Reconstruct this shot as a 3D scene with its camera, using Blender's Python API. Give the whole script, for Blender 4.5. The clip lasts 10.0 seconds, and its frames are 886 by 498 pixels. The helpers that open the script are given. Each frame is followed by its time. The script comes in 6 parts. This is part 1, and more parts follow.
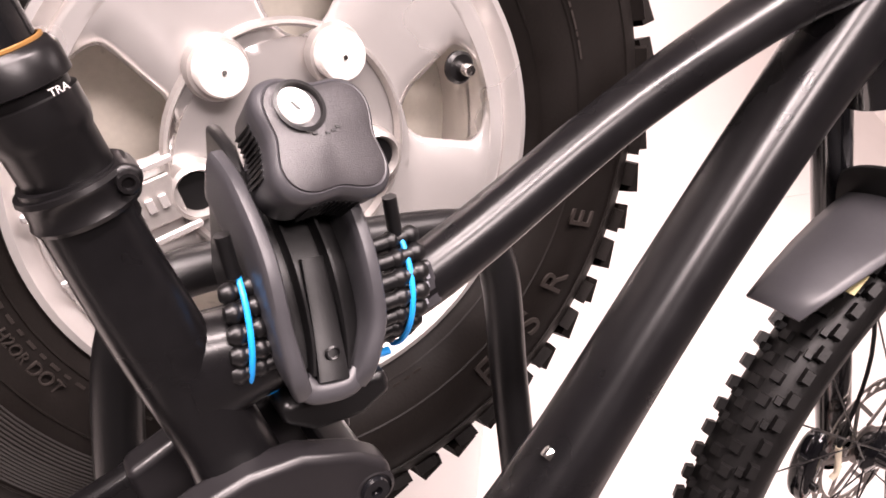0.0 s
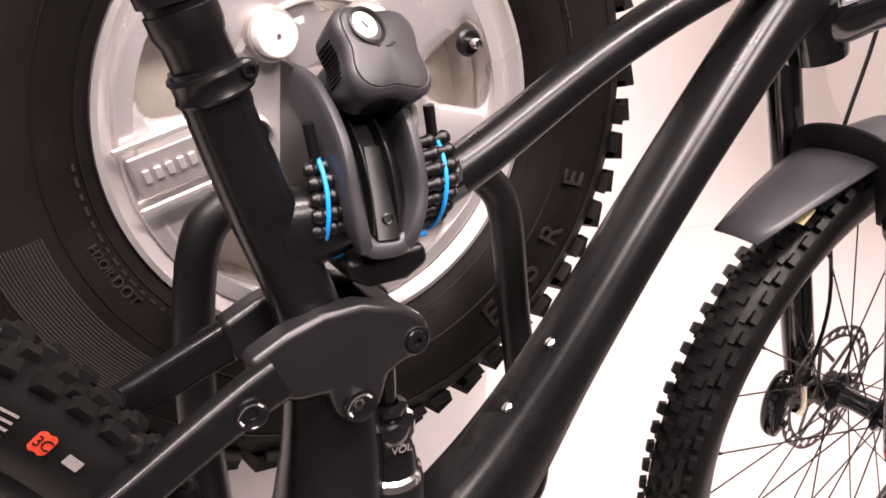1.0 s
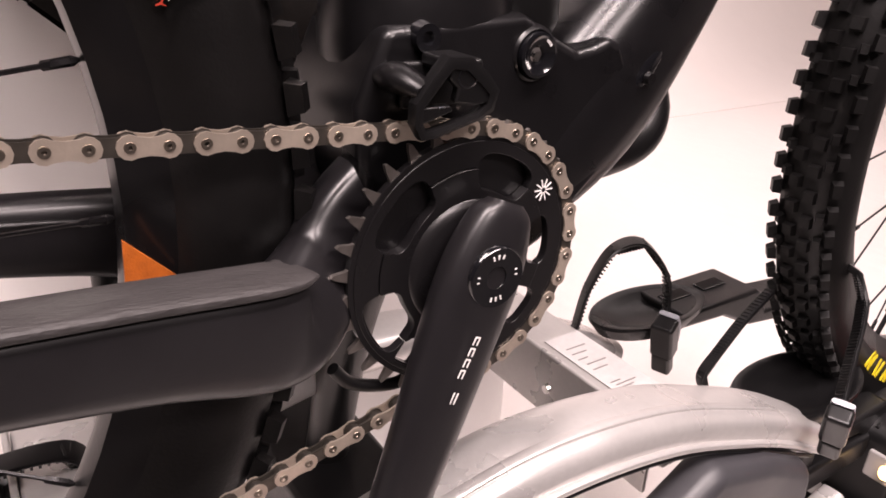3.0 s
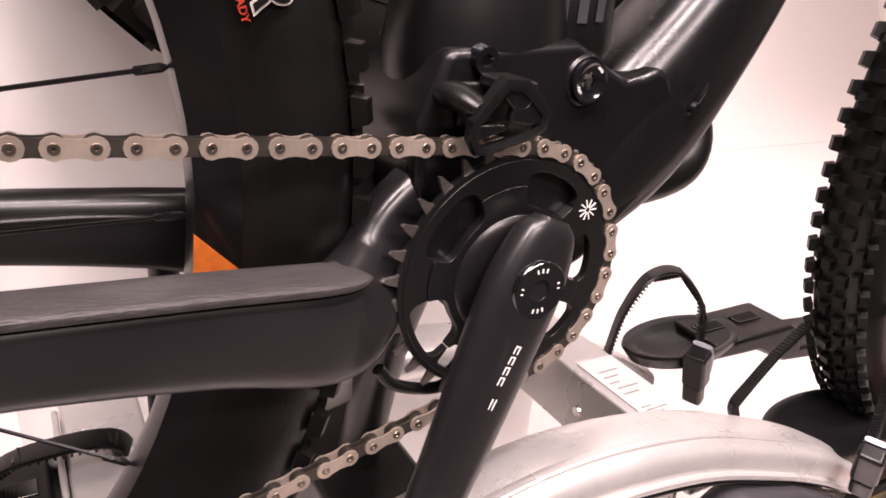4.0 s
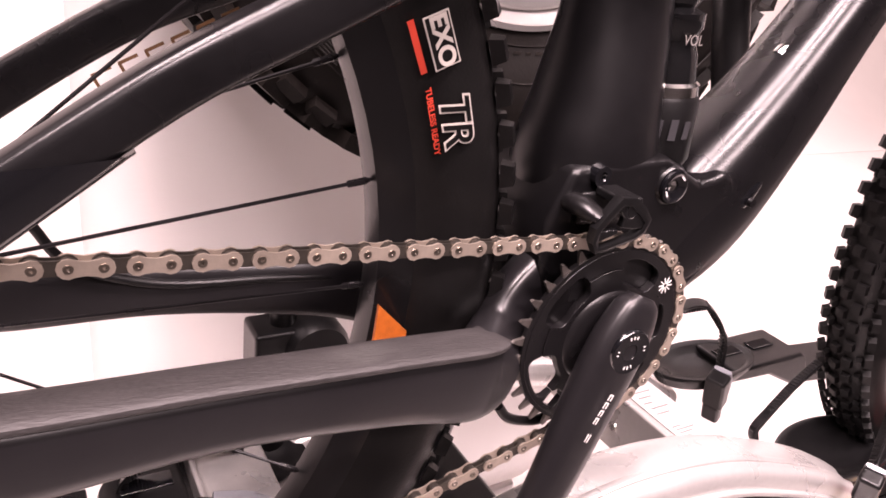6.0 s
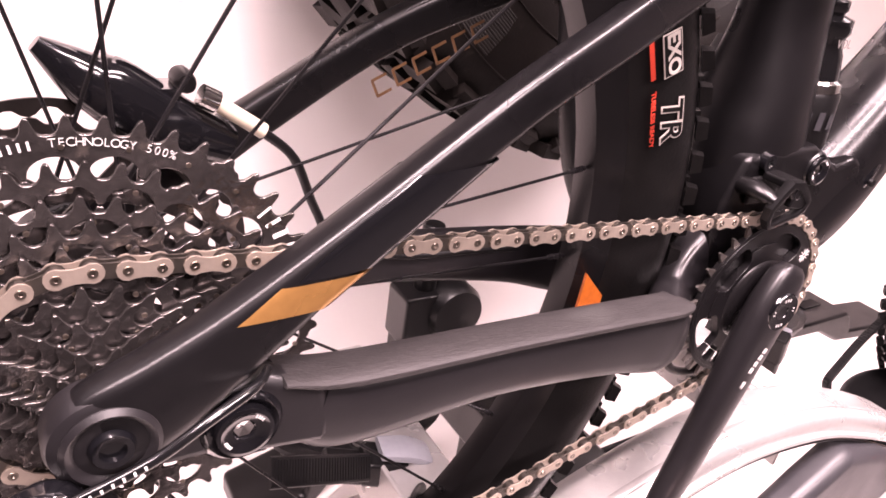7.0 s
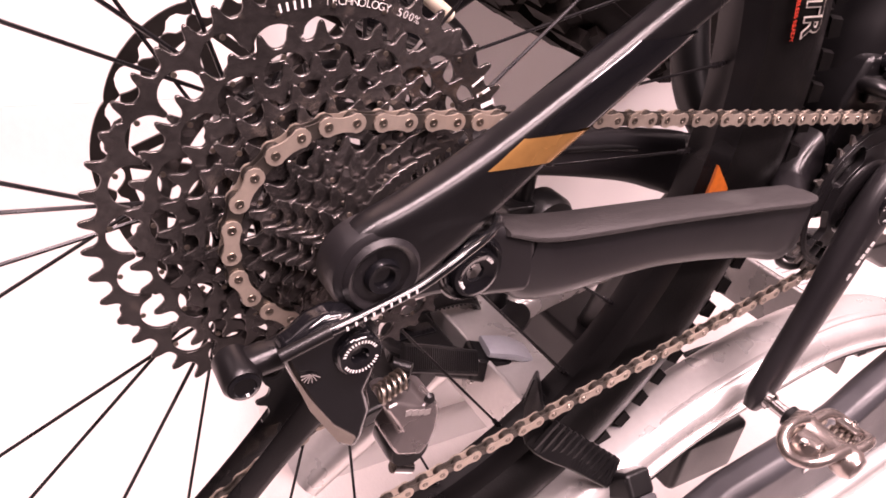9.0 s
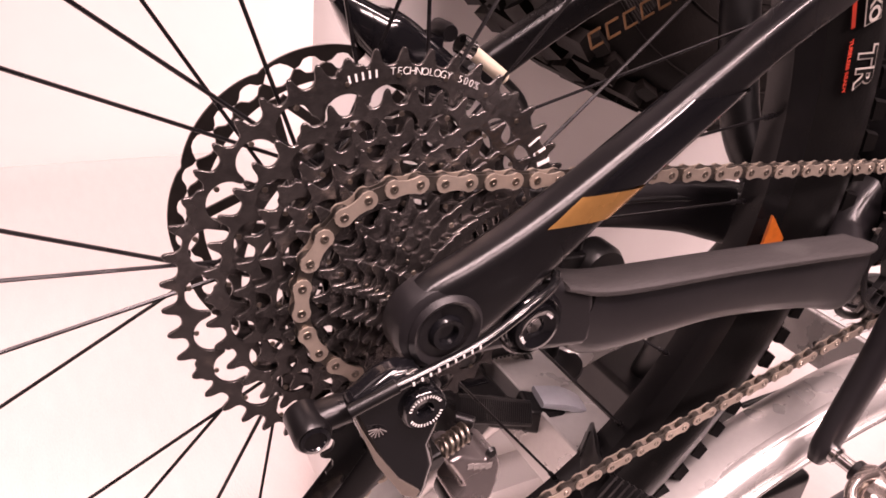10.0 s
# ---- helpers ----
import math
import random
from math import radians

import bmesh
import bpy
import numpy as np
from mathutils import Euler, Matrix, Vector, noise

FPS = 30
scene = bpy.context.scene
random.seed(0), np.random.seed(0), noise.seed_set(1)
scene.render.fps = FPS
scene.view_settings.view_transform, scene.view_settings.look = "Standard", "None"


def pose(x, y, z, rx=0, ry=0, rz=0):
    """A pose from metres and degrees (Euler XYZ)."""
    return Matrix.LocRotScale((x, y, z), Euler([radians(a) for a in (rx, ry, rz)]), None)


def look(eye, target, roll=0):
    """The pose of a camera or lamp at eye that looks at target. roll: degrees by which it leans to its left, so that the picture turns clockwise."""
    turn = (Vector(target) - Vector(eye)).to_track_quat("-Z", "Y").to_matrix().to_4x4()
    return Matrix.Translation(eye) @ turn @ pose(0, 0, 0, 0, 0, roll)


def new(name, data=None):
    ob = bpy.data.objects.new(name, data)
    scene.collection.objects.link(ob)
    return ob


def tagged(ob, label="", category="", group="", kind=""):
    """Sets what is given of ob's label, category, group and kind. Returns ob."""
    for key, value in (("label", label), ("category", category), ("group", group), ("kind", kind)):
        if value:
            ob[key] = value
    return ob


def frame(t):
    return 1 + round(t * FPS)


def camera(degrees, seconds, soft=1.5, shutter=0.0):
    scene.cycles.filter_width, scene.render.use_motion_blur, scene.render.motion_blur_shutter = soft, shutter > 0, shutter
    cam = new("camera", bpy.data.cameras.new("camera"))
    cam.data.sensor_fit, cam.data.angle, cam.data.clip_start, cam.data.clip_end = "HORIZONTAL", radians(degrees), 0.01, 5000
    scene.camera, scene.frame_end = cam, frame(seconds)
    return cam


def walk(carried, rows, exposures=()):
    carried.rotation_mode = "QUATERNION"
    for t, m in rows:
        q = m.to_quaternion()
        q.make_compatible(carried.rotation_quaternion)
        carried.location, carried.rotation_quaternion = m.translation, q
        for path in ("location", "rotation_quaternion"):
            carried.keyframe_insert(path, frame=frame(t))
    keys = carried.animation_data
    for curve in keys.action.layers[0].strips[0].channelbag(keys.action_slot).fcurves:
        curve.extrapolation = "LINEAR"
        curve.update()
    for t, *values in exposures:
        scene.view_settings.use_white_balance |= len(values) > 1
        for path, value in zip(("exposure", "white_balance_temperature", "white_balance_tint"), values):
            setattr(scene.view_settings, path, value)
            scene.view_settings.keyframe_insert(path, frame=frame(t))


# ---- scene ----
cam = camera(62.7, 10.0, soft=1.7)
PATH = [
    (0, (-0.091, -0.302, 1.425), (0.9, 1.267, 0.679), 3.9),
    (0.5, (-0.12, -0.361, 1.415), (0.916, 1.206, 0.727), 4.1),
    (1, (-0.174, -0.4, 1.384), (0.851, 1.182, 0.716), 3.8),
    (1.4, (-0.231, -0.426, 1.303), (0.901, 1.068, 0.604), 4.1),
    (1.5, (-0.243, -0.444, 1.291), (0.902, 1.026, 0.565), 4.7),
    (1.6, (-0.263, -0.446, 1.253), (0.938, 0.989, 0.548), 5.0),
    (2, (-0.284, -0.433, 1.162), (0.934, 0.951, 0.387), 4.8),
    (2.5, (-0.224, -0.365, 1.08), (0.976, 1.045, 0.322), 3.9),
    (3, (-0.186, -0.301, 1.046), (0.854, 1.198, 0.226), 3.1),
    (4.3, (-0.215, -0.316, 1.048), (0.757, 1.257, 0.285), 5.1),
    (4.5, (-0.227, -0.318, 1.06), (0.767, 1.227, 0.269), 6.4),
    (5, (-0.261, -0.322, 1.079), (0.752, 1.214, 0.295), 7.2),
    (5.2, (-0.272, -0.329, 1.085), (0.748, 1.2, 0.296), 7.6),
    (6.3, (-0.345, -0.333, 1.13), (0.626, 1.215, 0.319), 7.9),
    (6.5, (-0.387, -0.326, 1.135), (0.6, 1.201, 0.3), 8.0),
    (7, (-0.455, -0.314, 1.138), (0.555, 1.164, 0.246), 8.6),
    (7.5, (-0.503, -0.305, 1.123), (0.545, 1.126, 0.2), 9.5),
    (8, (-0.531, -0.3, 1.117), (0.533, 1.105, 0.172), 10.3),
    (8.5, (-0.553, -0.308, 1.11), (0.499, 1.1, 0.155), 10.2),
    (9, (-0.56, -0.31, 1.102), (0.434, 1.109, 0.103), 9.2),
    (9.5, (-0.568, -0.311, 1.11), (0.368, 1.199, 0.19), 7.5),
    (10, (-0.571, -0.311, 1.11), (0.337, 1.224, 0.206), 6.6),
]
walk(cam, [(t, look(eye, target, roll)) for t, eye, target, roll in PATH], [(0.0, 0.34, 6500, 11), (1.0, 0.02, 6500, 10), (1.5, -0.1, 6500, 12), (2.0, -0.2, 6700, 18), (3.0, -0.15, 6500, 11), (4.5, 0.24, 6600, 16), (6.3, 0.46, 6650, 24), (7.3, 0.80, 6650, 28), (8.0, 0.92, 6600, 29), (8.6, 0.80, 6600, 25), (9.0, 0.2, 6850, 31), (10.0, -0.1, 7100, 30)])

# ---------- world and lamps ----------
world = bpy.data.worlds.new("hall")
scene.world = world
world.use_nodes = True
world.node_tree.nodes["Background"].inputs[0].default_value = (1.0, 0.95, 0.92, 1)
world.node_tree.nodes["Background"].inputs[1].default_value = 0.05


def area_lamp(name, eye, target, sx, sy, power, colour=(1, 0.84, 0.825)):
    d = bpy.data.lights.new(name, "AREA")
    d.shape, d.size, d.size_y, d.energy, d.color = "RECTANGLE", sx, sy, power, colour
    ob = new(name, d)
    ob.matrix_world = look(eye, target)
    return tagged(ob, kind="structure")


area_lamp("ceiling_lamp", (0.3, -0.9, 3.2), (0.2, -0.4, 0), 2.4, 0.16, 150)
area_lamp("ceiling_lamp", (-1.0, -0.5, 3.2), (-0.4, -0.2, 0.6), 0.3, 1.6, 110)
area_lamp("ceiling_lamp", (0.1, -2.4, 3.0), (0.1, 0.2, 1.1), 1.4, 0.3, 90)
area_lamp("ceiling_lamp", (2.2, 1.9, 3.2), (2.2, 3.9, 1.4), 4.0, 0.7, 172)
area_lamp("ceiling_lamp", (3.6, 0.6, 3.2), (3.6, 0.8, 0), 1.5, 1.5, 30)
area_lamp("ceiling_lamp", (-2.2, 1.2, 3.2), (-2.0, 1.4, 0), 1.5, 1.5, 13)

# ---------- materials ----------


def mat(name, colour, rough=0.5, metal=0.0, grain=0.0, scale=60.0, bump=0.0, bscale=400.0, vary=0.1, coat=0.0, wear=0.0, wear_colour=(0.3, 0.3, 0.3), rand=0.0, stretch=(1, 1, 1), spec=0.5):
    """Principled surface with colour and gloss variation at two scales, fine relief and optional rubbed patches."""
    m = bpy.data.materials.new(name)
    m.use_nodes = True
    nt = m.node_tree
    b = nt.nodes["Principled BSDF"]
    b.inputs["Metallic"].default_value = metal
    b.inputs["Specular IOR Level"].default_value = spec
    if coat:
        b.inputs["Coat Weight"].default_value = coat
        b.inputs["Coat Roughness"].default_value = 0.12
    tc = nt.nodes.new("ShaderNodeTexCoord")
    mp = nt.nodes.new("ShaderNodeMapping")
    mp.inputs["Scale"].default_value = stretch
    nt.links.new(tc.outputs["Object"], mp.inputs["Vector"])

    def noise_tex(s, detail=4.0):
        n = nt.nodes.new("ShaderNodeTexNoise")
        n.inputs["Scale"].default_value = s
        n.inputs["Detail"].default_value = detail
        nt.links.new(mp.outputs["Vector"], n.inputs["Vector"])
        return n.outputs["Fac"]

    big, small = noise_tex(scale * 0.25), noise_tex(scale * 3, 6)
    mixf = nt.nodes.new("ShaderNodeMath")
    mixf.operation = "ADD"
    nt.links.new(big, mixf.inputs[0])
    nt.links.new(small, mixf.inputs[1])
    rng = nt.nodes.new("ShaderNodeMapRange")
    rng.inputs["From Min"].default_value, rng.inputs["From Max"].default_value = 0.6, 1.4
    rng.inputs["To Min"].default_value, rng.inputs["To Max"].default_value = 1 - vary - grain, 1 + vary + grain
    nt.links.new(mixf.outputs[0], rng.inputs["Value"])
    col = nt.nodes.new("ShaderNodeMix")
    col.data_type, col.blend_type = "RGBA", "MULTIPLY"
    col.inputs["Factor"].default_value = 1
    col.inputs["A"].default_value = (*colour, 1)
    nt.links.new(rng.outputs[0], col.inputs["B"])
    out = col.outputs["Result"]
    if rand:
        oi = nt.nodes.new("ShaderNodeObjectInfo")
        r2 = nt.nodes.new("ShaderNodeMapRange")
        r2.inputs["To Min"].default_value, r2.inputs["To Max"].default_value = 1 - rand, 1 + rand
        nt.links.new(oi.outputs["Random"], r2.inputs["Value"])
        c2 = nt.nodes.new("ShaderNodeMix")
        c2.data_type, c2.blend_type = "RGBA", "MULTIPLY"
        c2.inputs["Factor"].default_value = 1
        nt.links.new(out, c2.inputs["A"])
        nt.links.new(r2.outputs[0], c2.inputs["B"])
        out = c2.outputs["Result"]
    if wear:
        w = nt.nodes.new("ShaderNodeMapRange")
        w.inputs["From Min"].default_value, w.inputs["From Max"].default_value = 0.72 - wear * 0.15, 0.80 - wear * 0.1
        nt.links.new(noise_tex(scale * 0.8, 8), w.inputs["Value"])
        c3 = nt.nodes.new("ShaderNodeMix")
        c3.data_type = "RGBA"
        nt.links.new(w.outputs[0], c3.inputs["Factor"])
        nt.links.new(out, c3.inputs["A"])
        c3.inputs["B"].default_value = (*wear_colour, 1)
        out = c3.outputs["Result"]
    nt.links.new(out, b.inputs["Base Color"])
    rr = nt.nodes.new("ShaderNodeMapRange")
    rr.inputs["From Min"].default_value, rr.inputs["From Max"].default_value = 0.3, 0.7
    rr.inputs["To Min"].default_value, rr.inputs["To Max"].default_value = max(0.02, rough * 0.8), min(1, rough * 1.2)
    nt.links.new(big, rr.inputs["Value"])
    nt.links.new(rr.outputs[0], b.inputs["Roughness"])
    if bump:
        bp = nt.nodes.new("ShaderNodeBump")
        bp.inputs["Strength"].default_value = bump
        bp.inputs["Distance"].default_value = 0.001
        nt.links.new(noise_tex(bscale, 3), bp.inputs["Height"])
        nt.links.new(bp.outputs[0], b.inputs["Normal"])
    return m


def glow(name, colour, strength):
    m = bpy.data.materials.new(name)
    m.use_nodes = True
    b = m.node_tree.nodes["Principled BSDF"]
    b.inputs["Base Color"].default_value = (*colour, 1)
    b.inputs["Emission Color"].default_value = (*colour, 1)
    b.inputs["Emission Strength"].default_value = strength
    return m


def clear(name, colour, rough=0.05, trans=1.0):
    m = bpy.data.materials.new(name)
    m.use_nodes = True
    b = m.node_tree.nodes["Principled BSDF"]
    b.inputs["Base Color"].default_value = (*colour, 1)
    b.inputs["Roughness"].default_value = rough
    b.inputs["Transmission Weight"].default_value = trans
    b.inputs["IOR"].default_value = 1.45
    return m


CARBON = mat("satin_black_carbon", (0.0044, 0.0041, 0.0046), 0.29, spec=0.42, grain=0.12, bump=0.05, bscale=900, vary=0.15)
CARBON2 = mat("satin_carbon_stay", (0.0088, 0.0080, 0.0090), 0.36, coat=0.10, bump=0.04, bscale=900, vary=0.15)
GLOSSB = mat("gloss_black_paint", (0.0045, 0.0045, 0.0055), 0.12, coat=0.6)
ALLOYB = mat("anodised_black_alloy", (0.0065, 0.006, 0.0065), 0.3, metal=0.3, bump=0.05)
FORKB = mat("gloss_fork_black", (0.005, 0.005, 0.0055), 0.16, coat=0.5)
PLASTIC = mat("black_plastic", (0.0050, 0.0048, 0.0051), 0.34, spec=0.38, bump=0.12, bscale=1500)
PLASTICG = mat("dark_grey_plastic", (0.038, 0.037, 0.041), 0.4, bump=0.1, bscale=2200)
KNOBM = mat("pebbled_grey_plastic", (0.026, 0.024, 0.026), 0.34, bump=0.35, bscale=1800)
RUBBER = mat("tyre_rubber", (0.0048, 0.0044, 0.0044), 0.44, spec=0.24, bump=0.2, bscale=500, vary=0.2, wear=0.15, wear_colour=(0.015, 0.014, 0.013))
SPARER = mat("car_tyre_rubber", (0.0055, 0.0042, 0.0036), 0.58, spec=0.15, bump=0.25, bscale=300, vary=0.25, wear=0.3, wear_colour=(0.014, 0.0115, 0.010))
RUBPAD = mat("chainstay_rubber_pad", (0.024, 0.0215, 0.0215), 0.55, bump=0.5, bscale=700, vary=0.3, wear=0.5, wear_colour=(0.036, 0.034, 0.033), stretch=(0.3, 1, 1))
NICKEL = mat("nickel_chain_plate", (0.60, 0.51, 0.425), 0.33, metal=0.75, vary=0.15, rand=0.12, bump=0.1, bscale=900)
PINM = mat("chain_pin_steel", (0.30, 0.26, 0.22), 0.35, metal=1.0)
CHAIND = mat("chain_inner_steel", (0.13, 0.115, 0.10), 0.38, metal=0.9, vary=0.2)
COGM = mat("worn_black_cog_steel", (0.140, 0.128, 0.124), 0.25, metal=0.9, vary=0.45, wear=0.6, wear_colour=(0.30, 0.26, 0.235), bump=0.45, bscale=300, scale=120)
TEETH = mat("worn_ring_teeth", (0.30, 0.27, 0.25), 0.35, metal=0.9, vary=0.3)
RINGB = mat("black_chainring", (0.006, 0.0055, 0.006), 0.3, bump=0.05)
SPOKEM = mat("black_spoke", (0.012, 0.011, 0.012), 0.3, metal=0.5)
ROTORM = mat("brake_rotor_steel", (0.33, 0.30, 0.28), 0.32, metal=0.95, vary=0.2, bump=0.1)
CREAM = mat("dusty_cream_plate", (0.50, 0.47, 0.41), 0.6, vary=0.08, wear=0.3, wear_colour=(0.3, 0.27, 0.23))
ROTORD = mat("dark_brake_rotor", (0.07, 0.062, 0.058), 0.35, metal=0.9, vary=0.2)
SILVER = mat("satin_aluminium", (0.60, 0.58, 0.565), 0.30, metal=0.6, bump=0.08, bscale=600, vary=0.06)
POLISH = mat("polished_wheel_alloy", (0.76, 0.73, 0.71), 0.25, metal=0.72, bump=0.02, bscale=900, vary=0.03, scale=20)
DULLAL = mat("cast_wheel_alloy", (0.36, 0.34, 0.325), 0.36, metal=0.6, bump=0.2, bscale=700, vary=0.1)
CHROME = mat("bright_bolt_steel", (0.80, 0.78, 0.76), 0.15, metal=1.0)
PEARL = mat("pale_enamel_cap", (0.83, 0.80, 0.77), 0.25, metal=0.3)
GOLD = mat("copper_gold_paint", (0.42, 0.22, 0.07), 0.3, metal=0.6, vary=0.15)
COPPER = mat("dull_copper_lettering", (0.16, 0.085, 0.04), 0.4, metal=0.3)
ORANGE = mat("orange_reflector", (0.55, 0.13, 0.012), 0.55, bump=0.4, bscale=900, vary=0.3)
WHITEINK = mat("white_print", (0.75, 0.73, 0.71), 0.5)
TYREINK = mat("cream_tyre_print", (0.50, 0.46, 0.42), 0.6, wear=0.5, wear_colour=(0.16, 0.14, 0.13))
# lighter than the tyre: sheen on the raised marks is put into the colour
MOULD = mat("moulded_rubber_mark", (0.022, 0.018, 0.016), 0.40)
GREYINK = mat("grey_print", (0.22, 0.20, 0.19), 0.5)
REDINK = mat("red_print", (0.50, 0.045, 0.022), 0.5)
YELLOWINK = mat("yellow_print", (0.85, 0.68, 0.02), 0.5)
BLUECORD = mat("bright_blue_cord", (0.01, 0.30, 0.80), 0.45, bump=0.2)
IVORY = mat("ivory_hose_sleeve", (0.62, 0.55, 0.43), 0.45)
GREYBUCK = mat("pale_grey_buckle", (0.30, 0.31, 0.34), 0.4)
LABELP = mat("printed_paper_label", (0.56, 0.54, 0.53), 0.6)
PANELW = mat("white_painted_panel", (0.80, 0.77, 0.75), 0.4, vary=0.02, scale=3)
WALLW = mat("white_wall_paint", (0.75, 0.70, 0.675), 0.7, vary=0.02, scale=2, bump=0.05)
FLOORW = mat("pale_woven_carpet", (0.73, 0.68, 0.655), 0.9, vary=0.015, grain=0.03, scale=160, bump=0.8, bscale=420, stretch=(1, 0.25, 1))
# dark colours for surfaces out of view, to keep reflections in black parts dark
CEILW = mat("dark_ceiling_paint", (0.10, 0.095, 0.09), 0.8)
HALLD = mat("dark_hall_drape", (0.05, 0.046, 0.045), 0.85)
REDLENS = clear("red_lens", (0.9, 0.02, 0.03), 0.08, 0.6)
CLEARLENS = clear("clear_lens", (0.95, 0.9, 0.88), 0.12, 0.7)
LAMPGLOW = glow("amber_bulb", (1.0, 0.62, 0.25), 5.0)

# ---------- mesh helpers ----------


class G:
    """Collects vertices and faces of one part."""

    def __init__(self):
        self.v, self.f = [], []

    def add(self, vs, fs, m=None):
        o = len(self.v)
        self.v += [tuple(m @ Vector(p)) if m else tuple(p) for p in vs]
        self.f += [tuple(o + i for i in f) for f in fs]
        return self

    def sweep(self, pts, n=18, k=6, e=2.0, side=(0, 1, 0), m=None, closed=False):
        """pts: x, y, z, half width along side, half height. Smooth curve through them."""
        P = [np.array(p, float) for p in pts]
        rows = []
        cnt = len(P)
        segs = cnt if closed else cnt - 1
        for i in range(segs):
            p1, p2 = P[i], P[(i + 1) % cnt]
            p0 = P[i - 1] if (i > 0 or closed) else 2 * p1 - p2
            p3 = P[(i + 2) % cnt] if (i + 2 < cnt or closed) else 2 * p2 - p1
            for j in range(k):
                t = j / k
                rows.append(0.5 * (2 * p1 + (p2 - p0) * t + (2 * p0 - 5 * p1 + 4 * p2 - p3) * t * t + (3 * p1 - p0 - 3 * p2 + p3) * t ** 3))
        if not closed:
            rows.append(P[-1])
        vs, fs = [], []
        R = len(rows)
        for i, r in enumerate(rows):
            a, b = rows[(i - 1) % R if closed else max(0, i - 1)], rows[(i + 1) % R if closed else min(R - 1, i + 1)]
            T = Vector(b[:3] - a[:3]).normalized()
            S = Vector(side)
            S = (S - T * S.dot(T)).normalized()
            N = T.cross(S)
            for q in range(n):
                c, s = math.cos(2 * math.pi * q / n), math.sin(2 * math.pi * q / n)
                u = math.copysign(abs(c) ** (2 / e), c) * r[3]
                w = math.copysign(abs(s) ** (2 / e), s) * r[4]
                vs.append(Vector(r[:3]) + S * u + N * w)
        for i in range(R if closed else R - 1):
            i2 = (i + 1) % R
            for q in range(n):
                q2 = (q + 1) % n
                fs.append((i * n + q, i * n + q2, i2 * n + q2, i2 * n + q))
        if not closed:
            fs.append(tuple(range(n))[::-1])
            fs.append(tuple((R - 1) * n + q for q in range(n)))
        return self.add(vs, fs, m)

    def tube(self, pts, r, n=12, k=6, side=(0, 1, 0.01), m=None, closed=False):
        return self.sweep([(*p[:3], r if len(p) < 4 else p[3], r if len(p) < 4 else p[3]) for p in pts], n, k, 2.0, side, m, closed)

    def lathe(self, prof, c=(0, 0, 0), n=32, m=None, closed=False, wob=None):
        """prof: radius and place along y; turned about the y axis through c."""
        vs, fs = [], []
        for r, h in prof:
            for q in range(n):
                a = 2 * math.pi * q / n
                rr = r * (wob(a, r) if wob else 1)
                vs.append((c[0] + rr * math.cos(a), c[1] + h, c[2] + rr * math.sin(a)))
        R = len(prof)
        for i in range(R if closed else R - 1):
            i2 = (i + 1) % R
            for q in range(n):
                q2 = (q + 1) % n
                fs.append((i * n + q, i2 * n + q, i2 * n + q2, i * n + q2))
        return self.add(vs, fs, m)

    def prism(self, outline, y0, y1, m=None):
        """outline of x, z pairs, from y0 to y1."""
        n = len(outline)
        vs = [(x, y0, z) for x, z in outline] + [(x, y1, z) for x, z in outline]
        fs = [tuple(range(n)), tuple(range(n, 2 * n))[::-1]]
        fs += [(i, n + i, n + (i + 1) % n, (i + 1) % n) for i in range(n)]
        return self.add(vs, fs, m)

    def box(self, c, s, m=None):
        x, y, z = (q / 2 for q in s)
        vs = [(c[0] + a * x, c[1] + b * y, c[2] + d * z) for a in (-1, 1) for b in (-1, 1) for d in (-1, 1)]
        return self.add(vs, [(0, 1, 3, 2), (4, 6, 7, 5), (0, 4, 5, 1), (2, 3, 7, 6), (0, 2, 6, 4), (1, 5, 7, 3)], m)

    def ring(self, ro, ri, y0, y1, c=(0, 0, 0), m=None):
        """Flat ring from two lists of radii, at even angles."""
        n = len(ro)
        vs = []
        for rad, y in ((ro, y0), (ri, y0), (ro, y1), (ri, y1)):
            vs += [(c[0] + r * math.cos(2 * math.pi * i / n), c[1] + y, c[2] + r * math.sin(2 * math.pi * i / n)) for i, r in enumerate(rad)]
        fs = []
        for i in range(n):
            j = (i + 1) % n
            fs += [(i, j, n + j, n + i), (2 * n + i, 3 * n + i, 3 * n + j, 2 * n + j), (i, 2 * n + i, 2 * n + j, j), (n + i, n + j, 3 * n + j, 3 * n + i)]
        return self.add(vs, fs, m)


def thing(name, label, category, at=(0, 0, 0), group="", kind=""):
    ob = new(name)
    ob.empty_display_size = 0.05
    ob.location = at
    return tagged(ob, label, category, group, kind)


def mesh_of(g, name, material, angle=40):
    me = bpy.data.meshes.new(name)
    me.from_pydata(g.v, [], g.f)
    bm = bmesh.new()
    bm.from_mesh(me)
    bmesh.ops.recalc_face_normals(bm, faces=bm.faces)
    bm.to_mesh(me)
    bm.free()
    me.materials.append(material)
    me.shade_smooth()
    me.set_sharp_from_angle(angle=radians(angle))
    return me


def part(name, g, material, parent=None, label="", bevel=0.0, seg=2, angle=40, m=None):
    """One mesh object under a thing or a part; its points are in world metres."""
    ob = new(name, mesh_of(g, name, material, angle))
    if m is not None:
        ob.matrix_world = m
    if parent:
        ob.parent = parent
        ob.matrix_parent_inverse = world_of(parent).inverted()
    if bevel:
        b = ob.modifiers.new("edge", "BEVEL")
        b.width, b.segments, b.limit_method, b.angle_limit = bevel, seg, "ANGLE", radians(35)
        b.harden_normals = True
    return tagged(ob, label)


